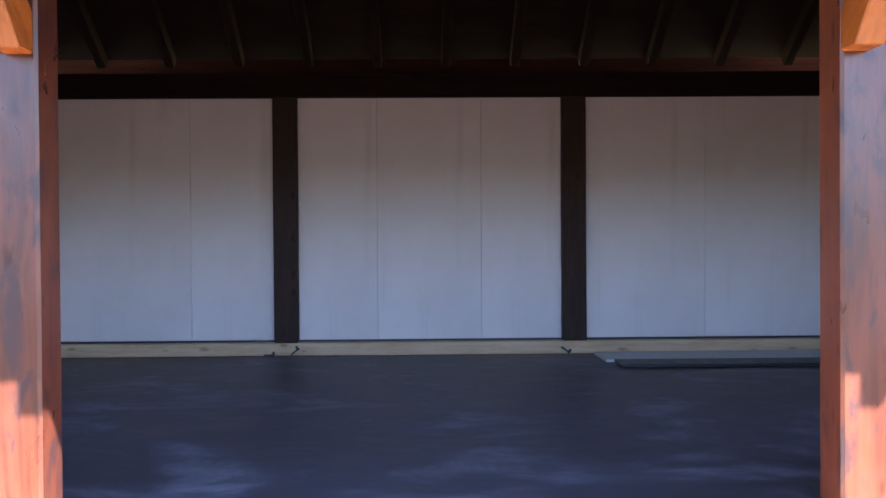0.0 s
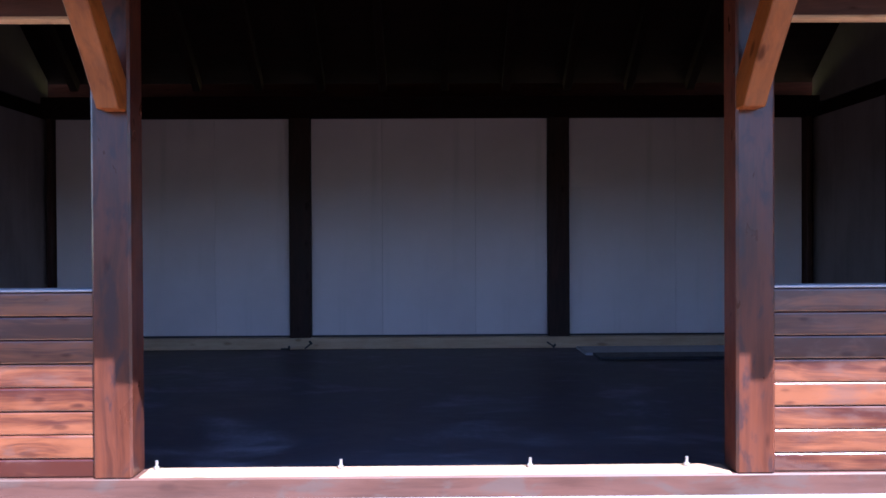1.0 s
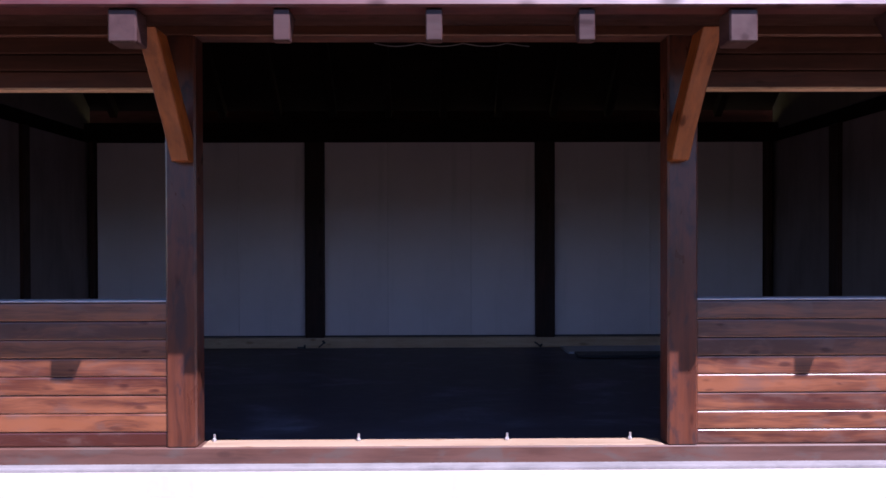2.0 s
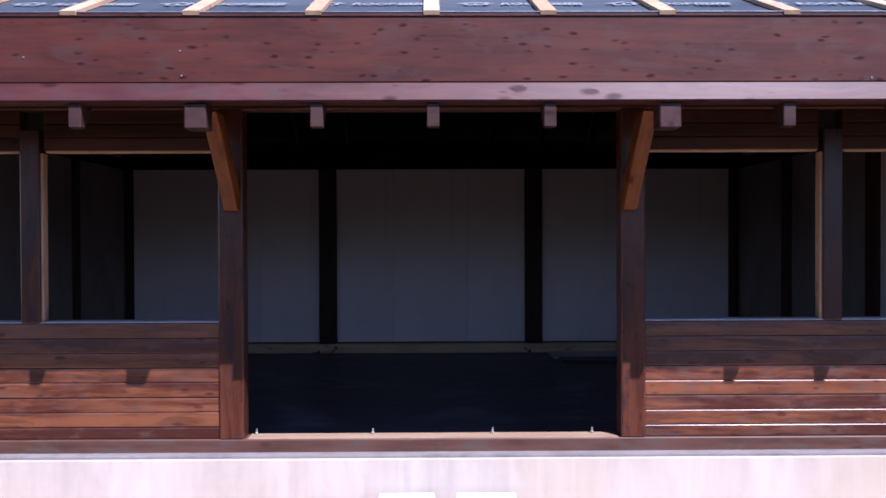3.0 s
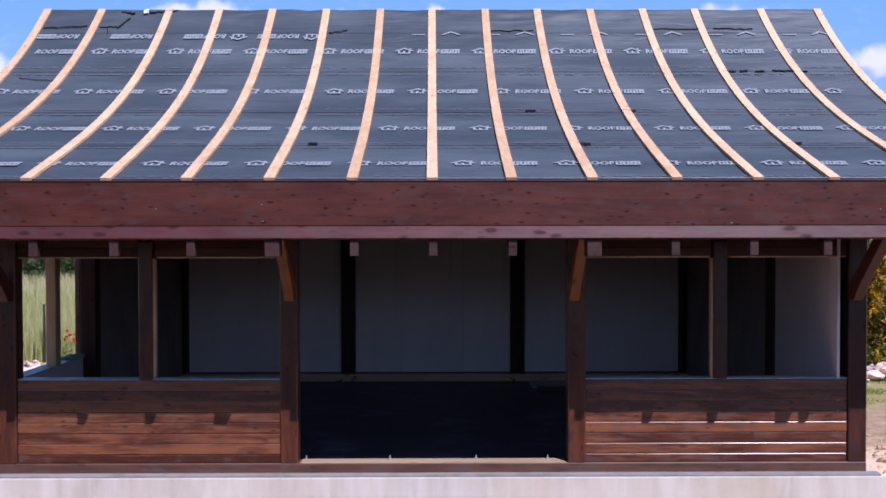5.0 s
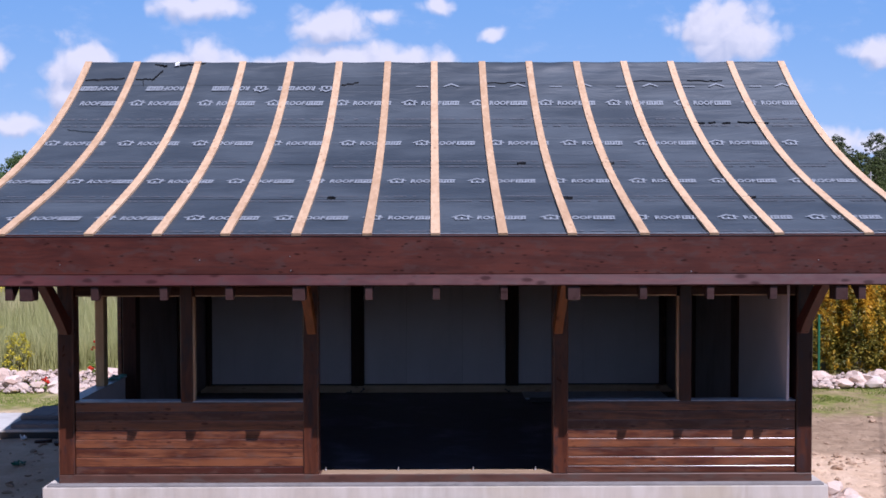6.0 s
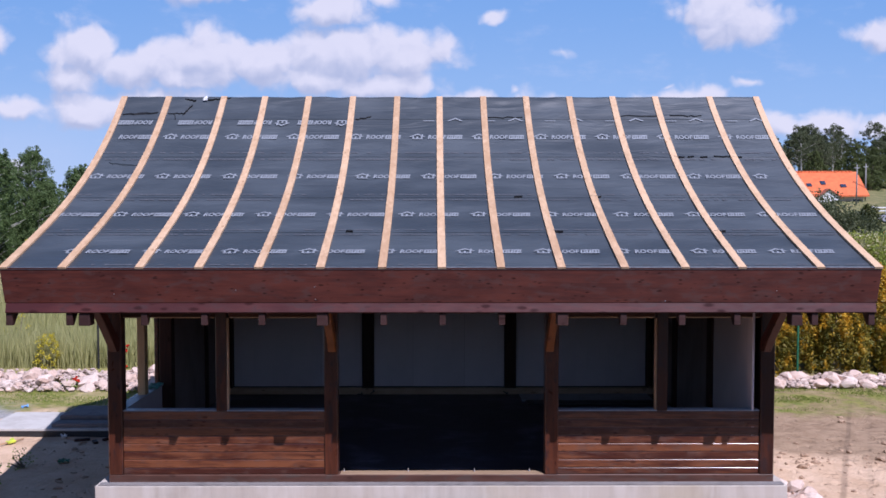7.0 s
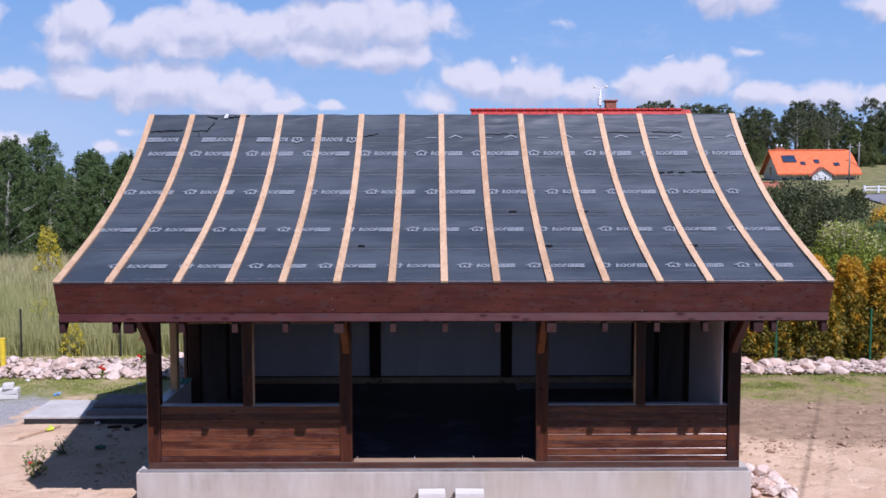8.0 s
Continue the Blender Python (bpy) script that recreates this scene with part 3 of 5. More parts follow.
def build_walls():
    # back wall, bay by bay, with fine seams between its sheets
    def sheets(x0, x1, cuts, name="wall_panel"):
        xs = [x0] + cuts + [x1]
        for a, b in zip(xs, xs[1:]):
            part(name, box(b - a - 0.003, 0.03, 2.50, 0.0015), M_PANEL, pavilion, "off-white wall board sheet", Matrix.Translation(((a + b) / 2, 6.13, 1.385)))
    sheets(-4.30, -1.63, [-2.49])
    sheets(-1.39, 1.315, [-0.58, 0.49])
    sheets(1.555, 4.26, [2.80])
    part("patch_panel", box(0.30, 0.008, 0.78, 0.002), M_PANEL, pavilion, "small pale patch sheet on the wall", Matrix.Translation((1.71, 6.108, 2.23)))
    beam("skirting", (-4.35, 6.108, 0.141), (4.31, 6.108, 0.141), 0.012, 0.022, M_BLACK, pavilion, "thin black strip at the wall's foot", 0.002)
    part("wall_back", box(9.2, 0.08, 2.7, 0.004), M_BOARD, pavilion, "outer boarding of the back wall", Matrix.Translation((0, 6.24, 1.36)))
    # side walls; only the lit front right sheet keeps the off-white board
    part("wall_panel", box(0.03, 1.845, 2.52, 0.0015), M_PANEL, pavilion, "off-white wall board sheet", Matrix.Translation((4.42, 0.957, 1.37)))
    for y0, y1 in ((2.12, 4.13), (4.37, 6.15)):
        part("wall_panel", box(0.03, y1 - y0 - 0.003, 2.52, 0.0015), M_SIDE, pavilion, "wall board sheet with the side's shade in its colour", Matrix.Translation((4.42, (y0 + y1) / 2, 1.37)))
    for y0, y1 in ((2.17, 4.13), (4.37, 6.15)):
        part("wall_panel", box(0.03, y1 - y0 - 0.003, 2.52, 0.0015), M_SIDE, pavilion, "wall board sheet with the side's shade in its colour", Matrix.Translation((-4.42, (y0 + y1) / 2, 1.37)))
    part("wall_side", box(0.06, 6.08, 2.7, 0.004), M_BOARD, pavilion, "outer boarding of the side wall", Matrix.Translation((4.69, 3.24, 1.38)))
    part("wall_side", box(0.06, 4.13, 2.7, 0.004), M_BOARD, pavilion, "outer boarding of the side wall", Matrix.Translation((-4.69, 4.215, 1.38)))
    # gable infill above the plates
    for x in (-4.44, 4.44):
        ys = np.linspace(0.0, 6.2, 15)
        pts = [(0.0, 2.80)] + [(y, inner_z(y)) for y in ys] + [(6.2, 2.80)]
        part("gable_panel", slab_poly(pts, x - 0.02, x + 0.02, "x"), M_GABLE, pavilion, "gable panel with the roof's shade in its brown colour")


LAPS = ((EAVE_Y + 0.001, EAVE_Y + 1.17), (EAVE_Y + 1.12, EAVE_Y + 2.27), (EAVE_Y + 2.205, EAVE_Y + 3.38), (EAVE_Y + 3.32, EAVE_Y + 4.24), (EAVE_Y + 4.18, RIDGE_Y + 0.03))


def lap_of(y):
    """Which underlay sheet lies uppermost there."""
    return max(k for k, (a, b) in enumerate(LAPS) if y >= a)


def roof_strip(x0, x1, y0, y1, up, thick, n=24, wide=True):
    """A sheet that follows the roof's curve, lifted by up along the normal."""
    bm = bmesh.new()
    rows = []
    for i in range(n + 1):
        y = y0 + (y1 - y0) * i / n
        s = roof_slope(y)
        nl = Vector((0, -s, 1)).normalized()
        lo = Vector((0, y, roof_z(y))) + nl * up
        hi = lo + nl * thick
        rows.append([bm.verts.new((taper(x, y) if wide else x, p.y, p.z)) for p in (lo, hi) for x in (x0, x1)])
    for a, b in zip(rows, rows[1:]):
        bm.faces.new((a[2], a[3], b[3], b[2]))
        bm.faces.new((a[1], a[0], b[0], b[1]))
        bm.faces.new((a[0], a[2], b[2], b[0]))
        bm.faces.new((a[3], a[1], b[1], b[3]))
    bm.faces.new((rows[0][0], rows[0][1], rows[0][3], rows[0][2]))
    bm.faces.new((rows[-1][1], rows[-1][0], rows[-1][2], rows[-1][3]))
    bmesh.ops.recalc_face_normals(bm, faces=bm.faces[:])
    return bm


BATTEN_FOOT = (-5.612, -4.860, -3.875, -3.116, -2.350, -1.557, -0.766, 0.0, 0.758, 1.534, 2.346, 3.124, 3.855, 4.864, 5.605)
BATTEN_TOP = (-5.577, -4.795, -3.822, -3.102, -2.333, -1.555, -0.774, -0.029, 0.740, 1.493, 2.258, 3.019, 3.774, 4.735, 5.560)
TAIL_X = (-5.55, -4.78, -3.82, -3.05, -2.315, -0.75, 0.008, 0.77, 2.335, 3.09, 3.80, 4.80, 5.53)
WIDE_X = (-4.59, -1.538, 1.555, 4.57)


def batten_x(i, y):
    return BATTEN_FOOT[i] + (BATTEN_TOP[i] - BATTEN_FOOT[i]) * roof_u(y) / (RIDGE_Y - EAVE_Y)


def build_roof():
    back = 2 * RIDGE_Y - EAVE_Y
    x0, x1 = ROOF_X
    for a, b in ((EAVE_Y + 0.03, RIDGE_Y), (RIDGE_Y, back)):
        part("roof_deck", roof_strip(x0 + 0.03, x1 - 0.03, a, b, -0.045, 0.03), M_DARK, pavilion, "dark boarded roof deck")
    # underlay: overlapping sheets on the front slope, each with its own slack
    made = []
    for k, (a, b) in enumerate(LAPS):
        up = 0.004 * k
        bm = bmesh.new()
        nx, ny = 150, 18
        grid = []
        for j in range(ny + 1):
            y = a + (b - a) * j / ny
            nl = Vector((0, -roof_slope(min(y, RIDGE_Y - 0.001)), 1)).normalized()
            row = []
            for i in range(nx + 1):
                x = x0 + (x1 - x0) * i / nx
                near = min(abs(x - batten_x(q, y)) for q in range(15))
                slack = min(1.0, near / 0.3) * min(1.0, (y - a) / 0.3, (b - y) / 0.3 + (1.0 if k == 4 else 0.0))
                wv = 0.010 * slack * (noise.noise((x * 1.1, y * 4.5, k * 7.0)) + 0.5 * noise.noise((x * 3.1, y * 9.0, k * 3.0)))
                sag = -0.008 * slack
                if y > 2.7:
                    wv = wv * (1.0 + 1.2 * (y - 2.7)) + 0.016 * slack * (y - 2.7) * noise.noise((x * 2.6 + 4.0 * (y - 2.7), y * 9.0 - x * 1.5, 3.3))
                p = Vector((taper(x, y), y, roof_z(min(y, RIDGE_Y)))) + nl * (up + 0.004 + wv + sag + 0.010)
                row.append(bm.verts.new(p))
            grid.append(row)
        for j in range(ny):
            for i in range(nx):
                f = bm.faces.new((grid[j][i], grid[j][i + 1], grid[j + 1][i + 1], grid[j + 1][i]))
                f.smooth = True
        made.append(part("underlay_sheet", bm, M_MEMB, pavilion, "dark grey printed roofing underlay sheet"))
    part("underlay_sheet", roof_strip(x0, x1, RIDGE_Y, back, 0.0, 0.008), M_MEMB, pavilion, "dark grey roofing underlay sheet")
    for i in range(15):
        part("batten", batten_mesh(EAVE_Y + 0.004, RIDGE_Y, i), M_PINE, pavilion, "raw pine counter batten", pose(0, 0, 0, 0, 0, 90))
        part("batten", batten_mesh(RIDGE_Y + 0.012, back, i), M_PINE, pavilion, "raw pine counter batten", pose(0, 0, 0, 0, 0, 90))
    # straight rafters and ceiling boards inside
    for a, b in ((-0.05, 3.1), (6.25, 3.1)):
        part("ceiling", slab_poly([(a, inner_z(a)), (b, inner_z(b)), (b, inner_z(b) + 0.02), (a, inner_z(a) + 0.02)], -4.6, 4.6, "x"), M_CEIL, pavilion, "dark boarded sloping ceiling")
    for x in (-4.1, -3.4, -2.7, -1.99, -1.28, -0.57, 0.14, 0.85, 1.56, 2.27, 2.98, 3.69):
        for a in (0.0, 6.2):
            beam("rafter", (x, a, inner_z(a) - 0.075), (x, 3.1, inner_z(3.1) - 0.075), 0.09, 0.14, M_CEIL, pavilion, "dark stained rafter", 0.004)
    beam("ridge_beam", (-5.5, RIDGE_Y, 5.55), (5.5, RIDGE_Y, 5.55), 0.16, 0.26, M_DARK, pavilion, "dark ridge beam")
    # eaves
    for yy, s in ((EAVE_Y, 1), (back, -1)):
        pts = [(x0, 3.115), (x1, 3.115), (x1 - 0.06, 2.665), (x0 + 0.06, 2.665)]
        bm = slab_poly(pts, -0.02, 0.02, "y")
        bmesh.ops.bevel(bm, geom=bm.edges[:], offset=0.006, segments=1, affect="EDGES")
        part("fascia_board", bm, M_FASCIA, pavilion, "wide knotty dark red-brown fascia board", Matrix.Translation((0, yy + s * 0.025, 0)))
        pts = [(-0.022, 2.549), (-0.014, 2.535), (0.12, 2.531), (0.12, 2.664), (0.012, 2.664), (0.007, 2.661)]
        bm = slab_poly(pts, (x0 + 0.075), (x1 - 0.075), "x")
        part("eave_beam", bm, M_EAVE, pavilion, "glossy stained eave beam with a sloping face", Matrix.Translation((0, yy, 0)) if s > 0 else Matrix.Translation((x0 + x1, yy, 0)) @ pose(0, 0, 0, 0, 0, 180))
        part("soffit", box(x1 - x0 - 0.1, 1.0, 0.02, 0), M_DARK, pavilion, "dark boarded soffit", Matrix.Translation(((x0 + x1) / 2, yy + s * 0.56, 2.70)))
    part("drip_edge", box(x1 - x0, 0.03, 0.004, 0.001), M_METAL, pavilion, "thin metal drip edge", Matrix.Translation(((x0 + x1) / 2, EAVE_Y + 0.016, 3.122)))
    for x in TAIL_X:
        bm = slab_poly([(-1.08, 2.372), (-1.145, 2.376), (-1.145, 2.531), (-0.94, 2.531)], -0.041, 0.041, "x")
        bmesh.ops.bevel(bm, geom=bm.edges[:], offset=0.005, segments=1, affect="EDGES")
        part("rafter_tail", bm, M_TAIL, pavilion, "stained rafter tail", Matrix.Translation((x, 0, 0)))
    for x in WIDE_X:
        part("bracket_beam", box(0.18, 0.142, 0.165, 0.008), M_TAIL, pavilion, "wide stained bracket beam over a post", pose(x, -1.055, 2.450, 0, 0, 90))
        pts = [(0.0, 1.865), (-0.115, 1.865), (-0.26, 2.03), (-0.50, 2.27), (-0.78, 2.53), (-0.56, 2.53), (-0.30, 2.29), (0.0, 2.02)]
        turn = pose(0, 0, 0, 0, 218.5, 0)
        bm = slab_poly(pts, -0.054, 0.054, "y")
        bmesh.ops.transform(bm, matrix=turn.inverted(), verts=bm.verts)
        bmesh.ops.bevel(bm, geom=bm.edges[:], offset=0.006, segments=1, affect="EDGES")
        part("brace", bm, M_BRACE if abs(x) < 3 else M_FASCIA, pavilion, "stained angled knee brace", pose(x + (0.0 if x < 0 else -0.04 if x < 3 else -0.01), 0, 0, 0, 0, 90) @ turn)
    for x, z in ((-2.64, 2.83), (-1.63, 2.87), (-1.62, 2.71), (2.87, 2.69), (-4.2, 2.78), (4.3, 2.82)):
        bm = bmesh.new()
        bmesh.ops.create_cone(bm, cap_ends=True, segments=8, radius1=0.007, radius2=0.005, depth=0.006)
        part("screw_head", bm, M_METAL, pavilion, "zinc screw head in the fascia", pose(x, EAVE_Y + 0.003, z, 90))
    # verge boards on the gable edges
    for x in (x0 + 0.02, x1 - 0.02):
        for a, b in ((EAVE_Y + 0.03, RIDGE_Y), (RIDGE_Y, back - 0.03)):
            part("verge_board", roof_strip(x - 0.018, x + 0.018, a, b, -0.30, 0.26, 16), M_FASCIA, pavilion, "dark stained verge board")
    return made


def batten_mesh(y0, y1, i, w=0.105):
    """A thin bent batten on the curve, skewed to fit the camera's view; its local x runs up the slope."""
    bm = roof_strip(-w / 2, w / 2, y0, y1, 0.018, 0.028, 24, False)
    for v in bm.verts:
        v.co.x += batten_x(i, v.co.y)
    bmesh.ops.rotate(bm, cent=(0, 0, 0), matrix=Matrix.Rotation(radians(-90), 3, "Z"), verts=bm.verts)
    return bm


build_base()
build_posts()
build_parapets()
build_walls()
UNDERLAY = build_roof()


# ---- print on the underlay ----
def word_mesh():
    """The one word that can be read on the underlay, in slanted bold letters."""
    cu = bpy.data.curves.new("word", "FONT")
    cu.body = "ROOF"
    cu.size = 0.150
    cu.shear = 0.15
    cu.offset = 0.006
    cu.resolution_u = 2
    ob = bpy.data.objects.new("word", cu)
    bpy.context.scene.collection.objects.link(ob)
    bpy.context.view_layer.update()
    me = bpy.data.meshes.new_from_object(ob.evaluated_get(bpy.context.evaluated_depsgraph_get()))
    bpy.data.objects.remove(ob)
    xs = [v.co.x for v in me.vertices]
    k = 0.315 / (max(xs) - min(xs))
    me.transform(Matrix.Translation((0.275, -0.055, 0)) @ Matrix.Diagonal((k, 1, 1, 1)) @ Matrix.Translation((-min(xs), 0, 0)))
    return me


WORD = word_mesh()


def print_mesh(icon=True, text=True, chevron=False):
    """A little house outline, four letter-sized bars and a solid bar."""
    bm = bmesh.new()
    def quad(pts):
        bm.faces.new([bm.verts.new((x, y, 0)) for x, y in pts])
    if not (icon or text or chevron):
        quad([(0.0, -0.002), (0.19, -0.002), (0.19, 0.020), (0.0, 0.020)])
    if icon or chevron:
        quad([(-0.005, -0.002), (0.1, 0.062), (0.1, 0.098), (-0.035, 0.012)])
        quad([(0.205, -0.002), (0.235, 0.012), (0.1, 0.098), (0.1, 0.062)])
    if icon:
        quad([(0.015, -0.065), (0.043, -0.065), (0.043, 0.020), (0.015, 0.004)])
        quad([(0.157, -0.065), (0.185, -0.065), (0.185, 0.004), (0.157, 0.020)])
        quad([(0.043, -0.065), (0.157, -0.065), (0.157, -0.043), (0.043, -0.043)])
        quad([(0.085, -0.043), (0.112, -0.043), (0.112, 0.01), (0.085, 0.01)])
        quad([(0.165, 0.045), (0.195, 0.027), (0.195, 0.075), (0.165, 0.075)])
    if text:
        bm.from_mesh(WORD)
        # a solid bar with a row of lighter-cut strokes that cannot be read
        quad([(0.6, 0.030), (0.858, 0.030), (0.862, 0.055), (0.604, 0.055)])
        quad([(0.59, -0.062), (0.848, -0.062), (0.852, -0.036), (0.594, -0.036)])
        for k in range(7):
            a = 0.596 + k * 0.038
            quad([(a, -0.036), (a + 0.022 + 0.006 * (k % 2), -0.036), (a + 0.030 + 0.006 * (k % 2), 0.030), (a + 0.008, 0.030)])
    me = bpy.data.meshes.new("printed_mark")
    bm.to_mesh(me)
    bm.free()
    return me


def lay(x, y, up):
    """The pose of a mark on the front slope."""
    s = roof_slope(y)
    ex, ey = Vector((1, 0, 0)), Vector((0, 1, s)).normalized()
    ez = ex.cross(ey)
    return Matrix.Translation(Vector((x, y, roof_z(y))) + ez * up) @ Matrix((ex, ey, ez)).transposed().to_4x4()


def build_print():
    full, icon, text = print_mesh(), print_mesh(True, False), print_mesh(False, True)
    tip, dash = print_mesh(False, False, True), print_mesh(False, False, False)
    def sheet(y):
        return UNDERLAY[lap_of(y)]
    lo, hi = ROOF_X[0] + 0.1, ROOF_X[1] - 0.1
    for u, phase, gap in ((0.527, 0.21, 1.045), (1.686, 0.44, 1.045), (2.808, -0.30, 1.048), (3.792, -0.50, 1.036)):
        y = EAVE_Y + u
        for k in range(-7, 7):
            x = phase + gap * k
            if x > lo and x + 0.86 < hi:
                me = full
            elif x > lo and x + 0.23 < hi:
                me = icon
            elif x + 0.28 > lo and x + 0.86 < hi:
                me = text
            else:
                continue
            piece("printed_mark", me, M_PRINT, sheet(y), "", lay(x, y, 0.020 + 0.004 * lap_of(y)))
    # the upper sheet lies the other way round; its lower edge cuts its print
    y = EAVE_Y + 4.10
    for k in range(4):
        piece("printed_mark", text if k < 2 else full, M_PRINT, sheet(y), "", lay(-4.66 + 1.02 * k, y, 0.040) @ pose(0, 0, 0, 0, 0, 180))
    y = EAVE_Y + 4.13
    for k in range(6):
        piece("printed_mark", tip, M_PRINT, sheet(y), "", lay(0.14 + 1.035 * k, y, 0.040))
        piece("printed_mark", dash, M_PRINT, sheet(y), "", lay(-0.31 + 1.04 * k, y, 0.040))
    # bands of tiny print along the laps
    rng = random.Random(5)
    for u in (0.13, 1.06, 1.20, 2.14, 2.29, 3.26, 3.42):
        bm = bmesh.new()
        x = lo
        while x < hi:
            w = rng.uniform(0.02, 0.07)
            if rng.random() < 0.72 and noise.noise((x * 0.9, u * 3.0, 1.0)) > -0.25:
                m = lay(x, EAVE_Y + u, 0.019 + 0.004 * lap_of(EAVE_Y + u))
                bm.faces.new([bm.verts.new(m @ Vector(p)) for p in ((0, -0.018, 0), (w, -0.018, 0), (w, 0.018, 0), (0, 0.018, 0))])
            x += w + 0.014
        tagged(part("small_print", bm, M_FAINT, sheet(EAVE_Y + u)), kind="stuff")


build_print()


# ---- folds and scraps on the underlay ----
def build_folds():
    rng = random.Random(17)
    def fold(points, w, up=0.032, mat=None):
        bm = bmesh.new()
        rows = []
        n = len(points)
        for i, (x, y) in enumerate(points):
            ww = w * (0.35 + 0.65 * math.sin(math.pi * (i + 0.5) / n))
            m = lay(x, y, up)
            rows.append([bm.verts.new(m @ Vector(p)) for p in ((0, -ww / 2, -0.015), (0, -ww * 0.1, 0.018), (0, ww / 2, -0.012))])
        for a, b in zip(rows, rows[1:]):
            for k in (0, 1):
                bm.faces.new((a[k], b[k], b[k + 1], a[k + 1]))
        part("fold", bm, mat or M_TAR, UNDERLAY[lap_of(points[0][1])], "loose black fold of underlay" if mat is None else "white scrap of film" if mat is M_WHITE else "slack fold of underlay")
    def run(x0, x1, y0, y1, w):
        k = 9
        fold([(x0 + (x1 - x0) * i / k, y0 + (y1 - y0) * i / k + rng.uniform(-0.012, 0.012)) for i in range(k + 1)], w)
    run(-5.50, -4.90, 3.12, 3.17, 0.085)
    run(-4.72, -4.42, 3.14, 3.14, 0.04)
    run(-4.60, -4.56, 3.12, 3.02, 0.035)
    run(-4.46, -4.34, 3.12, 3.32, 0.05)
    run(-4.50, -4.30, 3.43, 3.40, 0.04)
    run(-4.10, -3.70, 3.42, 3.455, 0.05)
    run(-1.47, -1.21, 3.02, 3.08, 0.075)
    run(0.80, 1.40, 3.06, 3.06, 0.022)
    run(3.10, 3.75, 3.09, 3.10, 0.018)
    run(3.95, 4.50, 3.10, 3.09, 0.026)
    run(3.80, 3.96, 2.16, 2.16, 0.045)
    run(4.02, 4.12, 2.16, 2.17, 0.035)
    run(4.22, 4.34, 2.16, 2.16, 0.03)
    run(4.45, 4.90, 2.17, 2.15, 0.02)
    run(1.10, 1.22, 1.06, 1.06, 0.03)
    run(2.24, 2.42, 1.07, 1.06, 0.045)
    run(-1.34, -1.24, -0.02, -0.02, 0.03)
    run(1.56, 1.70, -0.02, -0.03, 0.04)
    run(3.80, 3.98, -0.03, -0.02, 0.035)
    fold([(-5.36 + 0.06 * i, 2.02 - 0.008 * i + rng.uniform(-0.01, 0.01)) for i in range(9)], 0.05, 0.016, M_MEMB)
    fold([(-4.17, 3.42), (-4.14, 3.44), (-4.10, 3.43)], 0.11, 0.06, M_WHITE)


M_TAR = m_plain("black_underlay_back", (0.008, 0.008, 0.010), 0.5, 0.0, 0.3, 20)
build_folds()


# ---- things in and by the pavilion ----
def build_loose():
    st = thing("board_stack", "stack of dark-edged grey boards lying on the floor", "boards")
    for k, (x0, x1, y0, y1, z) in enumerate(((1.70, 4.2, 4.95, 5.33, 0.024), (1.62, 4.25, 5.36, 5.95, 0.02))):
        part("board", box(x1 - x0, y1 - y0, 0.028, 0.003), M_BLACK if k == 0 else M_CAP, st, "dark board" if k == 0 else "grey-faced board", Matrix.Translation(((x0 + x1) / 2, (y0 + y1) / 2, z - 0.01)) @ pose(0, 0, 0, 0, 0, 0.8 * k))
    for x, a in ((-1.68, 4), (-1.42, 40), (1.33, -35)):
        bm = box(0.10, 0.02, 0.018, 0.004)
        box(0.025, 0.02, 0.05, 0.004, 1, (0.045, 0, 0.01), bm)
        tagged(part("iron_bracket", bm, M_BLACK, None, "", pose(x, 5.975, 0.045 if abs(a) > 10 else 0.012, 0, -a if abs(a) > 10 else 0, 0)), "small black iron bracket at a post foot", "bracket", "post brackets")
    for k, (x0, x1) in enumerate(((-0.41, 0.01), (0.17, 0.62))):
        ob = part("concrete_block", box(x1 - x0, 0.24, 0.30, 0.012, 2), M_BLOCK, None, "", pose((x0 + x1) / 2, -0.29, GROUND + 0.148, 0, 0, 1.5 - 3 * k))
        tagged(ob, "pale aerated concrete block standing against the plinth", "block", "blocks by the plinth")
    cable = bpy.data.curves.new("ceiling_cable", "CURVE")
    cable.dimensions = "3D"
    cable.bevel_depth = 0.004
    sp = cable.splines.new("POLY")
    pts = [(-0.55 + 0.07 * i, 3.0, 3.24 - 0.03 * abs(math.sin(i * 0.52))) for i in range(22)]
    sp.points.add(len(pts) - 1)
    for p, q in zip(sp.points, pts):
        p.co = (*q, 1)
    cable.materials.append(M_CAP)
    tagged(new("ceiling_cable", cable), "thin white cable slung under the roof", "cable")


build_loose()

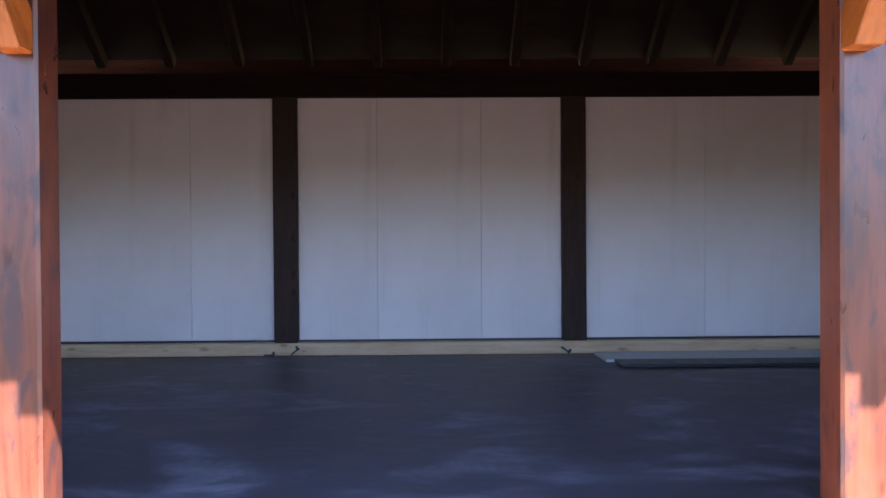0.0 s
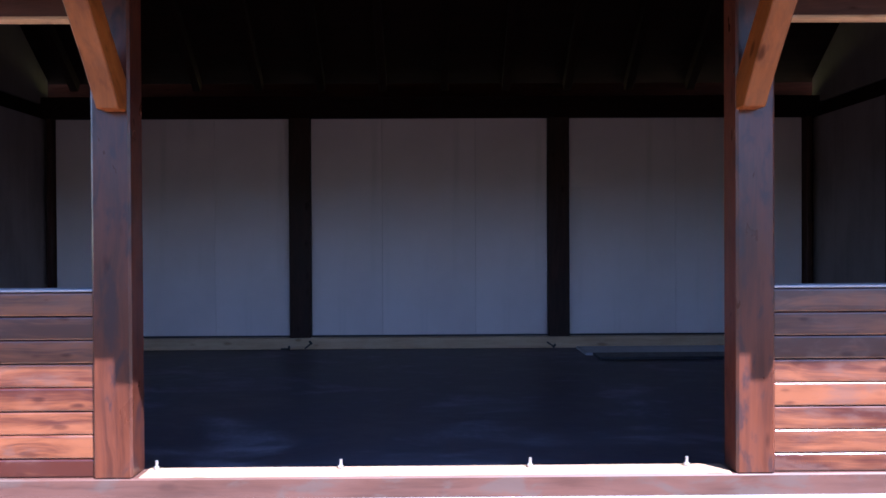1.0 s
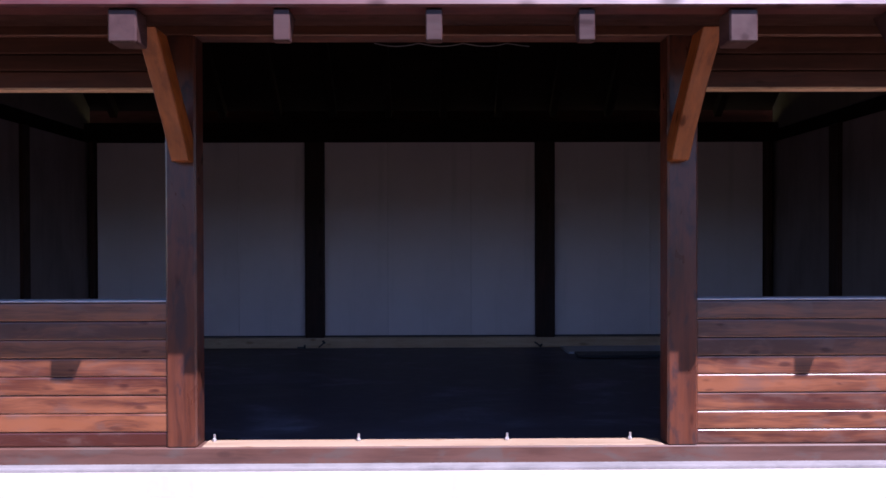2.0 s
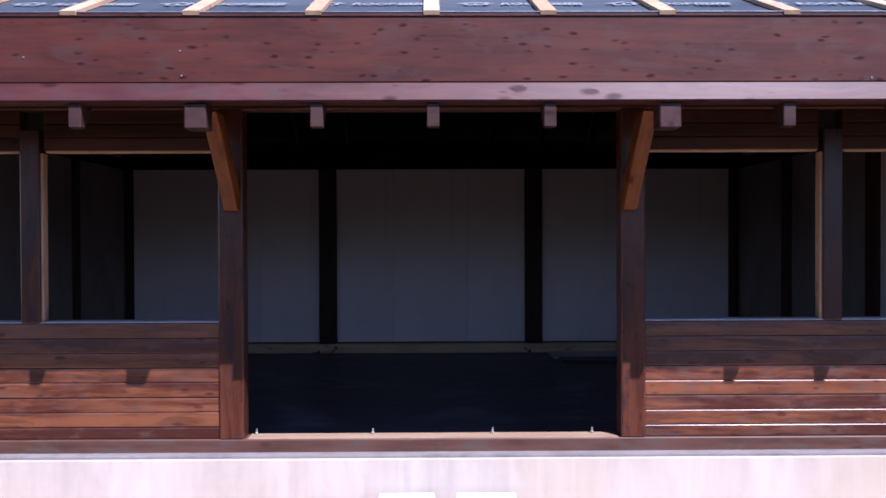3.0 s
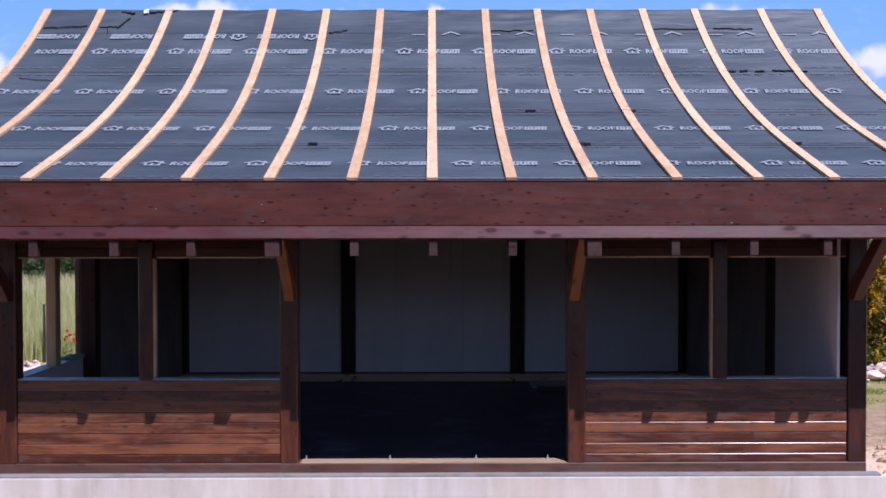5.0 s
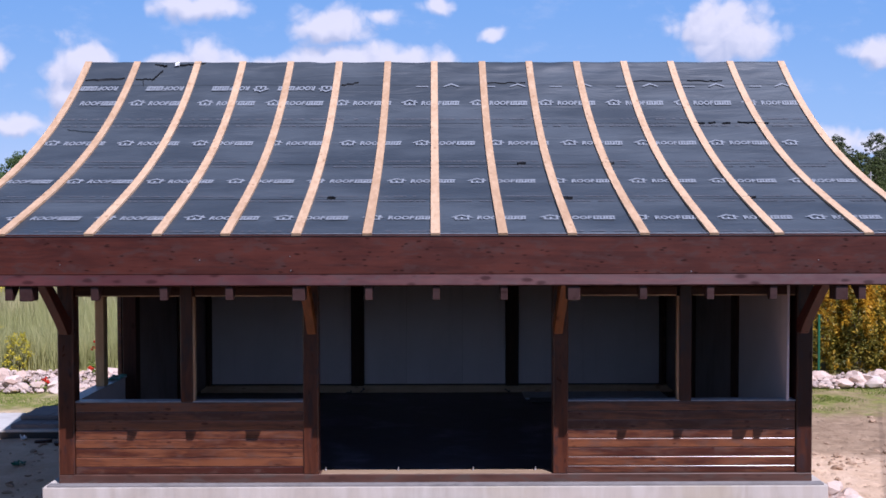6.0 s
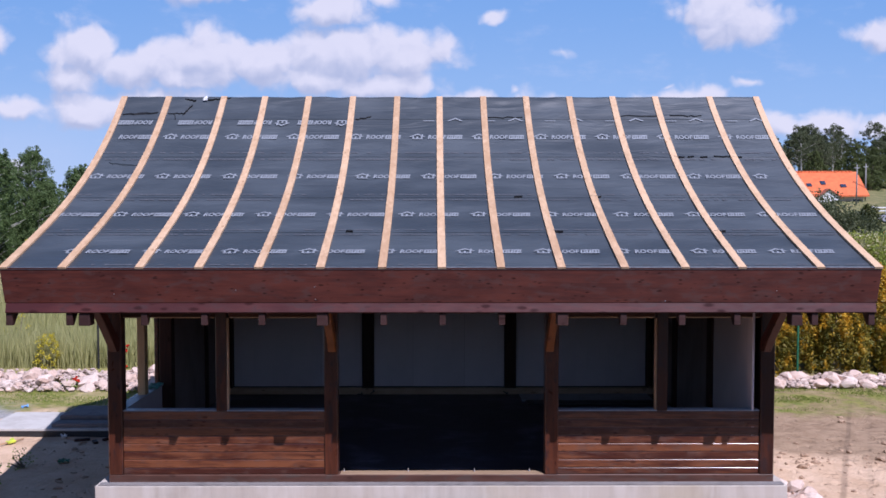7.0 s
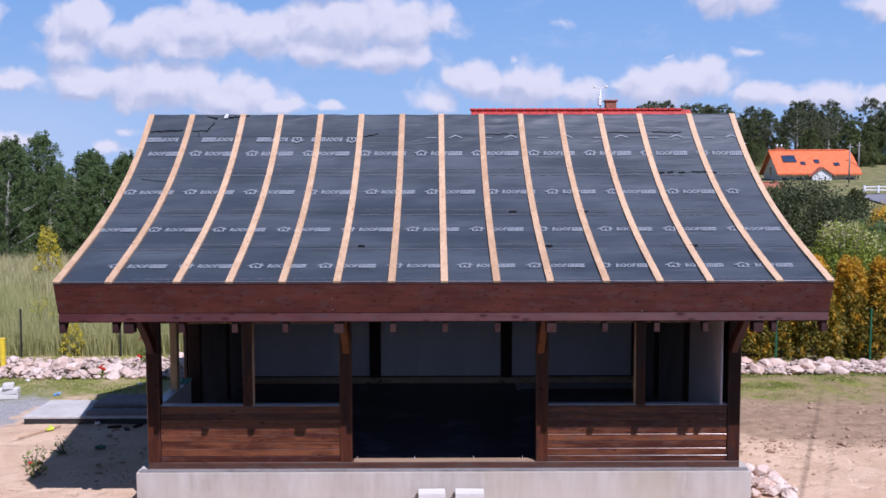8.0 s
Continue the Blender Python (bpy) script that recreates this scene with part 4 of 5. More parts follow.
# ---- sky backdrop: far clouds on a sheet of blue air ----
def build_sky_sheet():
    far = 2600.0
    n = Nodes("summer_sky")
    x, y, z = n.split(n.obj)
    k = 1.629 / far
    px = n.math("ADD", n.math("MULTIPLY", x, k), 0.776)
    py = n.math("SUBTRACT", 0.316, n.math("MULTIPLY", z, k))
    base = n.join(px, py, 0.0)

    def wob(scale, amount, seed):
        t = n.t.nodes.new("ShaderNodeTexNoise")
        n.put(t.inputs["Vector"], n.vec("ADD", base, (seed, seed * 0.7, 0)))
        t.inputs["Scale"].default_value = scale
        t.inputs["Detail"].default_value = 3
        return n.vec("MULTIPLY", n.vec("SUBTRACT", t.outputs["Color"], (0.5, 0.5, 0.5)), (amount, amount, 0))
    at = n.vec("ADD", n.vec("ADD", base, wob(9, 0.05, 1.3)), wob(30, 0.018, 4.1))
    # centre, half widths and density of every puff
    clouds = ((0.158, 0.052, 0.062, 0.046, 1.0), (0.13, 0.088, 0.058, 0.028, 0.9), (0.25, 0.072, 0.085, 0.036, 1.0), (0.358, 0.052, 0.085, 0.042, 1.0),
              (0.33, 0.088, 0.12, 0.026, 0.8), (0.47, 0.066, 0.07, 0.032, 1.0), (0.60, 0.052, 0.11, 0.046, 1.0), (0.55, 0.088, 0.11, 0.030, 0.9),
              (0.71, 0.050, 0.088, 0.038, 1.0), (0.68, 0.098, 0.085, 0.026, 1.0), (0.29, 0.150, 0.11, 0.040, 1.0), (0.40, 0.170, 0.10, 0.034, 0.9),
              (0.15, 0.150, 0.085, 0.032, 0.9), (0.48, 0.186, 0.06, 0.020, 0.8), (0.02, 0.143, 0.085, 0.020, 0.75), (0.232, 0.232, 0.040, 0.014, 0.35),
              (0.585, 0.190, 0.05, 0.014, 0.55), (0.76, 0.172, 0.075, 0.032, 0.6), (0.85, 0.142, 0.06, 0.026, 0.9), (0.935, 0.152, 0.085, 0.038, 0.95),
              (1.03, 0.165, 0.06, 0.028, 0.8), (1.155, 0.158, 0.07, 0.032, 0.95), (1.22, 0.140, 0.075, 0.032, 1.0), (1.18, 0.103, 0.03, 0.014, 0.35),
              (1.33, 0.096, 0.045, 0.017, 0.5), (0.985, 0.046, 0.042, 0.018, 0.45), (0.91, 0.107, 0.026, 0.010, 0.4), (1.36, 0.176, 0.06, 0.024, 0.9),
              (1.46, 0.174, 0.07, 0.024, 0.9), (1.57, 0.178, 0.06, 0.024, 0.8), (1.545, 0.018, 0.045, 0.026, 0.9), (1.285, -0.024, 0.080, 0.046, 1.0),
              (1.255, -0.002, 0.055, 0.022, 0.8), (0.585, -0.030, 0.075, 0.034, 0.9), (0.68, -0.048, 0.05, 0.018, 0.5), (0.872, -0.020, 0.030, 0.016, 0.7),
              (0.36, -0.066, 0.075, 0.022, 0.9), (0.78, -0.066, 0.06, 0.020, 0.6), (-0.01, 0.025, 0.04, 0.028, 0.8), (0.03, 0.250, 0.05, 0.020, 0.7),
              (0.19, 0.262, 0.05, 0.014, 0.6), (1.80, 0.11, 0.16, 0.05, 0.9), (2.1, 0.1, 0.3, 0.06, 0.9), (-0.5, 0.09, 0.3, 0.06, 0.9))

    def cover(p):
        best = None
        for cx, cy, rx, ry, dense in clouds:
            d = n.vec("LENGTH", n.vec("MULTIPLY", n.vec("SUBTRACT", p, (cx, cy, 0)), (0.72 / rx, 0.70 / ry, 0)), (0, 0, 0))
            v = n.math("SUBTRACT", dense * 0.9 + 0.1, d)
            best = v if best is None else n.math("MAXIMUM", best, v)
        return n.math("MULTIPLY", best, 1.4)

    def puffs(p):
        a = n.math("SUBTRACT", 0.45, n.cells(21, p))
        b = n.math("SUBTRACT", 0.45, n.cells(64, p))
        c = n.math("SUBTRACT", n.noise(34, 8, 0.62, p), 0.5)
        return n.math("ADD", n.math("ADD", n.math("MULTIPLY", a, 0.75), n.math("MULTIPLY", b, 0.20)), n.math("MULTIPLY", c, 0.55))
    wisp = n.math("SUBTRACT", n.noise(9, 5, 0.65, n.vec("MULTIPLY", base, (1.0, 2.2, 1.0))), 0.5)
    body = n.math("ADD", n.math("ADD", cover(at), puffs(at)), n.math("MULTIPLY", wisp, 0.3))
    up = n.vec("ADD", at, (0.008, -0.024, 0))
    above = n.math("ADD", cover(up), puffs(up))
    alpha = n.steps(body, -0.16, 0.58)
    grey = n.steps(n.math("SUBTRACT", above, n.math("ADD", cover(at), puffs(at))), -0.60, 0.80)
    grey = n.math("ADD", grey, n.math("MULTIPLY", wisp, 0.5), True)
    high = n.steps(py, -0.15, 0.33)
    air = n.mix(high, (0.225, 0.455, 0.80), (0.45, 0.66, 0.89))
    air = n.mix(n.steps(wisp, 0.02, 0.3, 0.0, 0.25), air, (0.72, 0.78, 0.9))
    left_haze = n.math("MULTIPLY", n.steps(px, 0.02, 0.38, 0.34, 0.0), n.steps(py, 0.08, 0.26))
    air = n.mix(left_haze, air, (0.74, 0.79, 0.90))
    white = n.mix(grey, (0.93, 0.91, 0.92), (0.56, 0.61, 0.73))
    em = n.t.nodes.new("ShaderNodeEmission")
    n.put(em.inputs["Color"], n.mix(n.math("MULTIPLY", alpha, 0.9), air, white))
    em.inputs["Strength"].default_value = SKY_GLOW
    n.t.links.new(em.outputs[0], n.t.nodes["Material Output"].inputs["Surface"])
    me = mesh_of("backdrop", [(-3600, 0, -200), (3600, 0, -200), (3600, 0, 1900), (-3600, 0, 1900)], [(0, 1, 2, 3)])
    ob = piece("backdrop", me, n.mat, None, "", Matrix.Translation((0, far, 0)))
    tagged(ob, "blue summer sky with white cumulus clouds", "sky", kind="structure")


build_sky_sheet()


# ---- foliage tools ----
def leaf_mesh(name, centres, radii, per, size, seed, flat=0.0, long=1.7, tall=1.0):
    """Many small bent leaves scattered in clumps: centres (n,3), radii (n,)."""
    rg = np.random.default_rng(seed)
    c = np.repeat(np.asarray(centres, float), per, axis=0)
    r = np.repeat(np.asarray(radii, float), per)
    m = len(c)
    d = rg.normal(size=(m, 3))
    d /= np.linalg.norm(d, axis=1)[:, None]
    p = c + d * (r * rg.random(m) ** 0.45)[:, None]
    p[:, 2] += d[:, 2] * r * (tall - 1.0) * 0.6
    a = rg.normal(size=(m, 3))
    a[:, 2] *= 1 - flat
    a /= np.linalg.norm(a, axis=1)[:, None]
    b = np.cross(a, rg.normal(size=(m, 3)))
    b /= np.linalg.norm(b, axis=1)[:, None]
    s = size * (0.6 + 0.8 * rg.random(m))[:, None]
    nn = np.cross(a, b) * s * 0.18
    v = np.stack([p - a * s * long / 2, p + b * s / 2 + nn, p + a * s * long / 2, p - b * s / 2 + nn], axis=1).reshape(-1, 3)
    me = bpy.data.meshes.new(name)
    me.from_pydata(v.tolist(), [], np.arange(m * 4).reshape(-1, 4).tolist())
    me.update()
    return me


def trunk_bm(pts, radii, seg=7, bm=None):
    """A tapered limb through points."""
    bm = bm or bmesh.new()
    rings = []
    for i, (p, r) in enumerate(zip(pts, radii)):
        p = Vector(p)
        q = Vector(pts[min(i + 1, len(pts) - 1)]) - Vector(pts[max(i - 1, 0)])
        q.normalize()
        s = q.cross(Vector((0.3, 0.9, 0.1))).normalized()
        t = q.cross(s)
        rings.append([bm.verts.new(p + (s * math.cos(a) + t * math.sin(a)) * r) for a in [2 * math.pi * k / seg for k in range(seg)]])
    for a, b in zip(rings, rings[1:]):
        for k in range(seg):
            f = bm.faces.new((a[k], a[(k + 1) % seg], b[(k + 1) % seg], b[k]))
            f.smooth = True
    bm.faces.new(rings[0][::-1])
    bm.faces.new(rings[-1])
    return bm


def make_tree(label, height, spread, seed, leaf_mat, bark, clumps=70, per=60, leaf=0.2, low=0.12, pine=False):
    rng = random.Random(seed)
    tree = thing("tree", label, "tree")
    lean = (rng.uniform(-0.4, 0.4), rng.uniform(-0.4, 0.4))
    pts = [(lean[0] * (i / 6) ** 2, lean[1] * (i / 6) ** 2, height * 0.93 * i / 6) for i in range(7)]
    bm = trunk_bm(pts, [0.022 * height * (1 - 0.85 * i / 6) * 0.8 for i in range(7)])
    centres, radii = [], []
    for k in range(clumps):
        f = low + (1 - low) * ((k + rng.random()) / clumps)
        ang = k * 2.4 + rng.uniform(-0.6, 0.6)
        if pine:
            prof = 0.35 + 0.65 * math.sin(math.pi * min(1, (f - low) / (1 - low) * 0.95 + 0.15))
        else:
            prof = min(1.0, (1.03 - f) * 1.75) ** 0.65
            prof *= 0.72 + 0.5 * noise.noise((math.cos(ang) * 1.5 + seed, math.sin(ang) * 1.5, f * 5))
        rad = spread * max(0.12, prof) * rng.uniform(0.35, 1.0)
        base_z = height * f * 0.94
        cx, cy = lean[0] * f * f + math.cos(ang) * rad, lean[1] * f * f + math.sin(ang) * rad
        centres.append((cx, cy, base_z + rng.uniform(-0.2, 0.4)))
        radii.append(rng.uniform(0.3, 0.9) * spread * (0.20 if pine else 0.18 - 0.10 * f))
        if k % (3 if pine else 7) == 0 and rad > 0.3:
            z0 = max(0.5, base_z - rad * 0.6)
            fz = z0 / height
            trunk_bm([(lean[0] * fz * fz, lean[1] * fz * fz, z0), (cx * 0.55, cy * 0.55, (z0 + base_z) / 2 + 0.05), (cx, cy, base_z)], [0.005 * height, 0.003 * height, 0.0015 * height], 5, bm)
    part("trunk", bm, bark, tree)
    piece("crown", leaf_mesh("crown", centres, radii, per, leaf, seed, tall=1.0 if pine else 1.6), leaf_mat, tree)
    return tree


def put_copies(master, spots, rng, lo=0.85, hi=1.15, group="", tall=None, broad=1.0):
    """The first spot takes the thing itself, the others get copies."""
    if group:
        master["group"] = group
    for k, (x, y) in enumerate(spots):
        s = rng.uniform(lo, hi) * (tall(x) if tall else 1.0)
        m = pose(x, y, ground_z(x, y) - 0.05, 0, 0, rng.uniform(0, 360)) @ Matrix.Diagonal((s * broad, s * broad, s * rng.uniform(0.92, 1.08), 1))
        if k == 0:
            master.matrix_basis = m
        else:
            ob = copy_thing(master, Matrix())
            ob.matrix_basis = m


def build_woods():
    rng = random.Random(11)
    kinds = [make_tree("tall leafy birch at the edge of the meadow", 8.3, 2.7, 1, M_LEAF_TREE, M_BIRCH, 620, 56, 0.052, 0.03),
             make_tree("dense dark green alder at the edge of the meadow", 7.5, 3.0, 2, M_LEAF_TREE, M_BARK, 620, 56, 0.052, 0.01),
             make_tree("slender young birch at the edge of the meadow", 7.6, 2.4, 3, M_LEAF_TREE, M_BIRCH, 520, 56, 0.052, 0.03)]
    spots = [[], [], []]
    x = -46.0
    i = 0
    while x < -7:
        spots[i % 3].append((x, 38 + rng.uniform(-1.0, 3.5)))
        if i % 5 != 2:
            spots[(i + 1) % 3].append((x + rng.uniform(-1, 1), 44 + rng.uniform(-1.5, 4)))
        x += rng.uniform(0.75, 1.3)
        i += 1
    for k, sp in zip(kinds, spots):
        put_copies(k, sp, rng, 0.9, 1.1, "trees along the meadow", lambda x: 0.88 if x < -23.6 else 0.70 if x < -21.8 else 0.74 + 0.02 * min(6, x + 21.8), 1.25)
    pine = make_tree("tall pine on the hill behind the houses", 9.6, 2.9, 7, M_LEAF_PINE, M_BARK, 150, 90, 0.085, 0.34, True)
    pine_b = make_tree("gaunt pine on the hill behind the houses", 9.2, 2.5, 17, M_LEAF_PINE, M_BIRCH, 80, 90, 0.085, 0.50, True)
    leafy = make_tree("broad leafy tree on the hill behind the houses", 7.6, 2.9, 8, M_LEAF_FAR, M_BARK, 240, 80, 0.088, 0.02)
    sp = [[], []]
    x = 22.0
    while x < 104:
        sp[0 if rng.random() < 0.8 else 1].append((x, 118 + rng.uniform(-5, 12)))
        sp[0 if rng.random() < 0.7 else 1].append((x + 1.5, 134 + rng.uniform(-5, 6)))
        x += rng.uniform(1.2, 2.1)
    x = 26.0
    while x < 100:
        sp[1].append((x, 109 + rng.uniform(-3, 3)))
        x += rng.uniform(1.8, 3.2)
    put_copies(pine, sp[0][::2], rng, 0.66, 0.92, "trees on the hill", None, 1.3)
    put_copies(pine_b, sp[0][1::2], rng, 0.68, 0.95, "trees on the hill", None, 1.3)
    put_copies(leafy, sp[1], rng, 0.45, 0.85, "trees on the hill", None, 1.45)


build_woods()


def make_shrub(name, label, height, spread, seed, mat, clumps, per, leaf, cone=False, blossom=None):
    rng = random.Random(seed)
    sh = thing(name, label, "shrub")
    centres, radii = [], []
    for k in range(clumps):
        f = (k + 0.5) / clumps
        ang = k * 2.4
        prof = (1.0 - 0.72 * f) if cone else math.sin(math.pi * (0.22 + 0.72 * f)) ** 0.6
        rad = spread * prof * (0.55 + 0.45 * rng.random())
        centres.append((math.cos(ang) * rad, math.sin(ang) * rad, height * (0.04 + 0.94 * f)))
        radii.append(spread * (0.17 if cone else 0.3) * rng.uniform(0.7, 1.2))
    bm = bmesh.new()
    for k in range(5):
        c = centres[int(clumps * (0.3 + 0.13 * k))]
        trunk_bm([(0.03 * k, 0, 0), (c[0] * 0.4, c[1] * 0.4, c[2] * 0.5), c], [0.03, 0.02, 0.006], 5, bm)
    part("stem", bm, M_BARK, sh)
    piece("foliage", leaf_mesh("foliage", centres, radii, per, leaf, seed, 0.0, 2.2 if cone else 1.7, 2.4 if cone else 1.0), mat, sh)
    if blossom:
        top = [c for c in centres if c[2] > height * 0.80]
        piece("blossom", leaf_mesh("blossom", top, [spread * 0.26] * len(top), 60, leaf * 0.95, seed + 50), blossom, sh, "cream flower heads")
    return sh


def place(ob, x, y, turn=0, s=1.0, z=None):
    ob.matrix_basis = pose(x, y, ground_z(x, y) - 0.03 if z is None else z, 0, 0, turn) @ Matrix.Diagonal((s, s, s, 1))


def build_hedge():
    rng = random.Random(21)
    kinds = [make_shrub("golden_conifer", "golden-yellow conifer in a dense hedge", 2.6, 0.80, 31 + k, M_LEAF_GOLD, 150, 64, 0.042, True) for k in range(3)]
    for i in range(16):
        x = 4.9 + 0.95 * i + rng.uniform(-0.12, 0.12)
        y = 11.45 + rng.uniform(-0.15, 0.15)
        s = rng.uniform(0.86, 1.1)
        m = pose(x, y, ground_z(x, y) - 0.03, rng.uniform(-3, 3), rng.uniform(-3, 3), rng.uniform(0, 360)) @ Matrix.Diagonal((s * 1.1, s * 1.1, s, 1))
        ob = kinds[i] if i < 3 else copy_thing(kinds[i % 3], Matrix())
        ob.matrix_basis = m
        ob["group"] = "hedge plants"
    place(make_shrub("grey_willow", "large grey-green willow bush behind the hedge", 4.35, 2.7, 41, M_LEAF_GREY, 190, 80, 0.085), 18.2, 32.0)
    place(make_shrub("grey_willow", "grey-green willow bush behind the hedge", 3.4, 2.1, 45, M_LEAF_GREY, 130, 70, 0.085), 20.6, 33.0)
    place(make_shrub("elder_bush", "green elder bush with cream flower heads", 3.3, 1.4, 42, M_LEAF_ELDER, 130, 70, 0.062, False, M_CREAM), 14.55, 18.5)
    place(make_shrub("green_bush", "bright green leafy bush behind the hedge", 2.9, 1.3, 43, M_LEAF_BUSH, 110, 60, 0.075), 16.1, 19.0)
    place(make_shrub("green_bush", "small bright green bush below the house", 3.2, 1.6, 53, M_LEAF_BUSH, 90, 50, 0.10), 21.6, 44.0)
    place(make_shrub("dark_conifer", "dark olive-green rounded conifer", 3.9, 0.80, 44, M_LEAF_OLIVE, 110, 90, 0.06), 22.1, 34.5)
    place(make_shrub("dark_bush", "dark green bush behind the hedge", 3.3, 1.5, 54, M_LEAF_TREE, 100, 60, 0.08), 16.9, 21.5)
    place(make_shrub("golden_bush", "golden-leaved bush behind the hedge", 3.7, 1.7, 46, M_LEAF_GOLD, 120, 60, 0.075), 19.1, 24.0)
    place(make_shrub("golden_sapling", "yellow-green sapling in the tall grass", 2.7, 0.95, 47, M_LEAF_YELLOW, 34, 40, 0.055, True), -18.2, 28.3)
    place(make_shrub("golden_sapling", "small yellow shrub behind the stones", 0.95, 0.36, 48, M_LEAF_YELLOW, 30, 34, 0.034), -10.5, 11.6)
    place(make_shrub("golden_sapling", "low yellow-green shrub in the tall grass", 1.3, 0.45, 55, M_LEAF_YELLOW, 14, 18, 0.035), -12.7, 14.6)
    place(make_shrub("garden_weed", "leggy green weed with a red flower on the sand", 0.55, 0.36, 49, M_LEAF_BUSH, 22, 8, 0.04, False), -7.42, 2.0, 0, 0.66)
    place(make_shrub("garden_weed", "leggy green weed on the sand", 0.5, 0.3, 51, M_LEAF_BUSH, 18, 7, 0.04), -7.22, 2.72, 0, 0.68)
    place(make_shrub("garden_weed", "small green weed on the sand", 0.34, 0.22, 52, M_LEAF_BUSH, 9, 10, 0.045), -7.15, 1.45, 0, 0.8)


build_hedge()


# ---- grass ----
def blades(name, spots, height, width, seed, mat, label, category):
    rg = np.random.default_rng(seed)
    p = np.asarray(spots)
    m = len(p)
    ang = rg.random(m) * 2 * np.pi
    h = height * (0.55 + 0.6 * rg.random(m))
    w = width * (0.6 + 0.8 * rg.random(m))
    dx, dy = np.cos(ang) * w, np.sin(ang) * w
    bend = rg.normal(size=(m, 2)) * (0.16 * h)[:, None]
    v = np.zeros((m, 5, 3))
    v[:, 0] = p + np.stack([-dx, -dy, 0 * dx], 1)
    v[:, 1] = p + np.stack([dx, dy, 0 * dx], 1)
    mid = p + np.stack([bend[:, 0] * 0.4, bend[:, 1] * 0.4, h * 0.6], 1)
    v[:, 2] = mid + np.stack([dx * 0.7, dy * 0.7, 0 * dx], 1)
    v[:, 3] = mid - np.stack([dx * 0.7, dy * 0.7, 0 * dx], 1)
    v[:, 4] = p + np.stack([bend[:, 0], bend[:, 1], h], 1)
    idx = np.arange(m)[:, None] * 5
    quads = (idx + np.array([0, 1, 2, 3])).tolist()
    tris = (idx + np.array([3, 2, 4])).tolist()
    me = bpy.data.meshes.new(name)
    me.from_pydata(v.reshape(-1, 3).tolist(), [], quads + tris)
    me.update()
    ob = piece(name, me, mat)
    tagged(ob, label, category, kind="stuff")


def build_grass():
    rng = random.Random(77)
    near, far, turf = [], [], []
    while len(near) < 44000:
        y = 11.5 + 15 * rng.random() ** 1.4
        x = rng.uniform(-9 - 0.75 * (y + 3), -4.2 - 0.15 * y)
        if noise.noise((x * 0.35, y * 0.35, 2)) > -0.45 + 0.3 * rng.random():
            near.append((x, y, ground_z(x, y)))
    while len(far) < 32000:
        y = rng.uniform(24, 40)
        x = rng.uniform(-14 - 0.75 * y, -5 - 0.1 * y)
        far.append((x, y, ground_z(x, y)))
    while len(turf) < 22000:
        y = rng.uniform(6.8, 9.7)
        x = rng.uniform(-16, -4.9) if rng.random() < 0.5 else rng.uniform(4.9, 13)
        keep = noise.noise((x * 0.7, y * 1.3, 5)) + 0.22 * (y - 8.1) - (-0.05 if x > 0 else -0.15)
        if keep > rng.random() * 0.5:
            turf.append((x, y, ground_z(x, y)))
    blades("tall_grass", near, 0.95, 0.0085, 1, M_GRASS, "tall pale green meadow grass gone to seed", "grass")
    blades("meadow_grass", far, 1.0, 0.022, 2, M_STRAW, "pale dry meadow grass reaching to the trees", "grass")
    blades("turf", turf, 0.035, 0.008, 3, M_TURF, "short patchy green turf", "grass")


build_grass()


# ---- stone borders ----
def stone_meshes(name="stone"):
    out = []
    for k in range(7):
        bm = bmesh.new()
        bmesh.ops.create_icosphere(bm, subdivisions=2, radius=0.5)
        for v in bm.verts:
            d = 1 + 0.55 * noise.noise(v.co * 2.1 + Vector((k * 5.1, 0, 0))) + 0.22 * noise.noise(v.co * 5 + Vector((0, k * 3.3, 0)))
            v.co = Vector((v.co.x * d * 1.15, v.co.y * d * 0.95, v.co.z * d * 0.72))
            v.co.z = max(v.co.z, -0.26)
        for f in bm.faces:
            f.smooth = False
        me = bpy.data.meshes.new(name)
        bm.to_mesh(me)
        bm.free()
        out.append(me)
    return out


M_PEBBLE = m_leaf("mixed_pebbles", (0.30, 0.21, 0.17), (0.58, 0.47, 0.41), None, 0.8, 0.02)
STONES = stone_meshes()
CLODS = stone_meshes("clod")


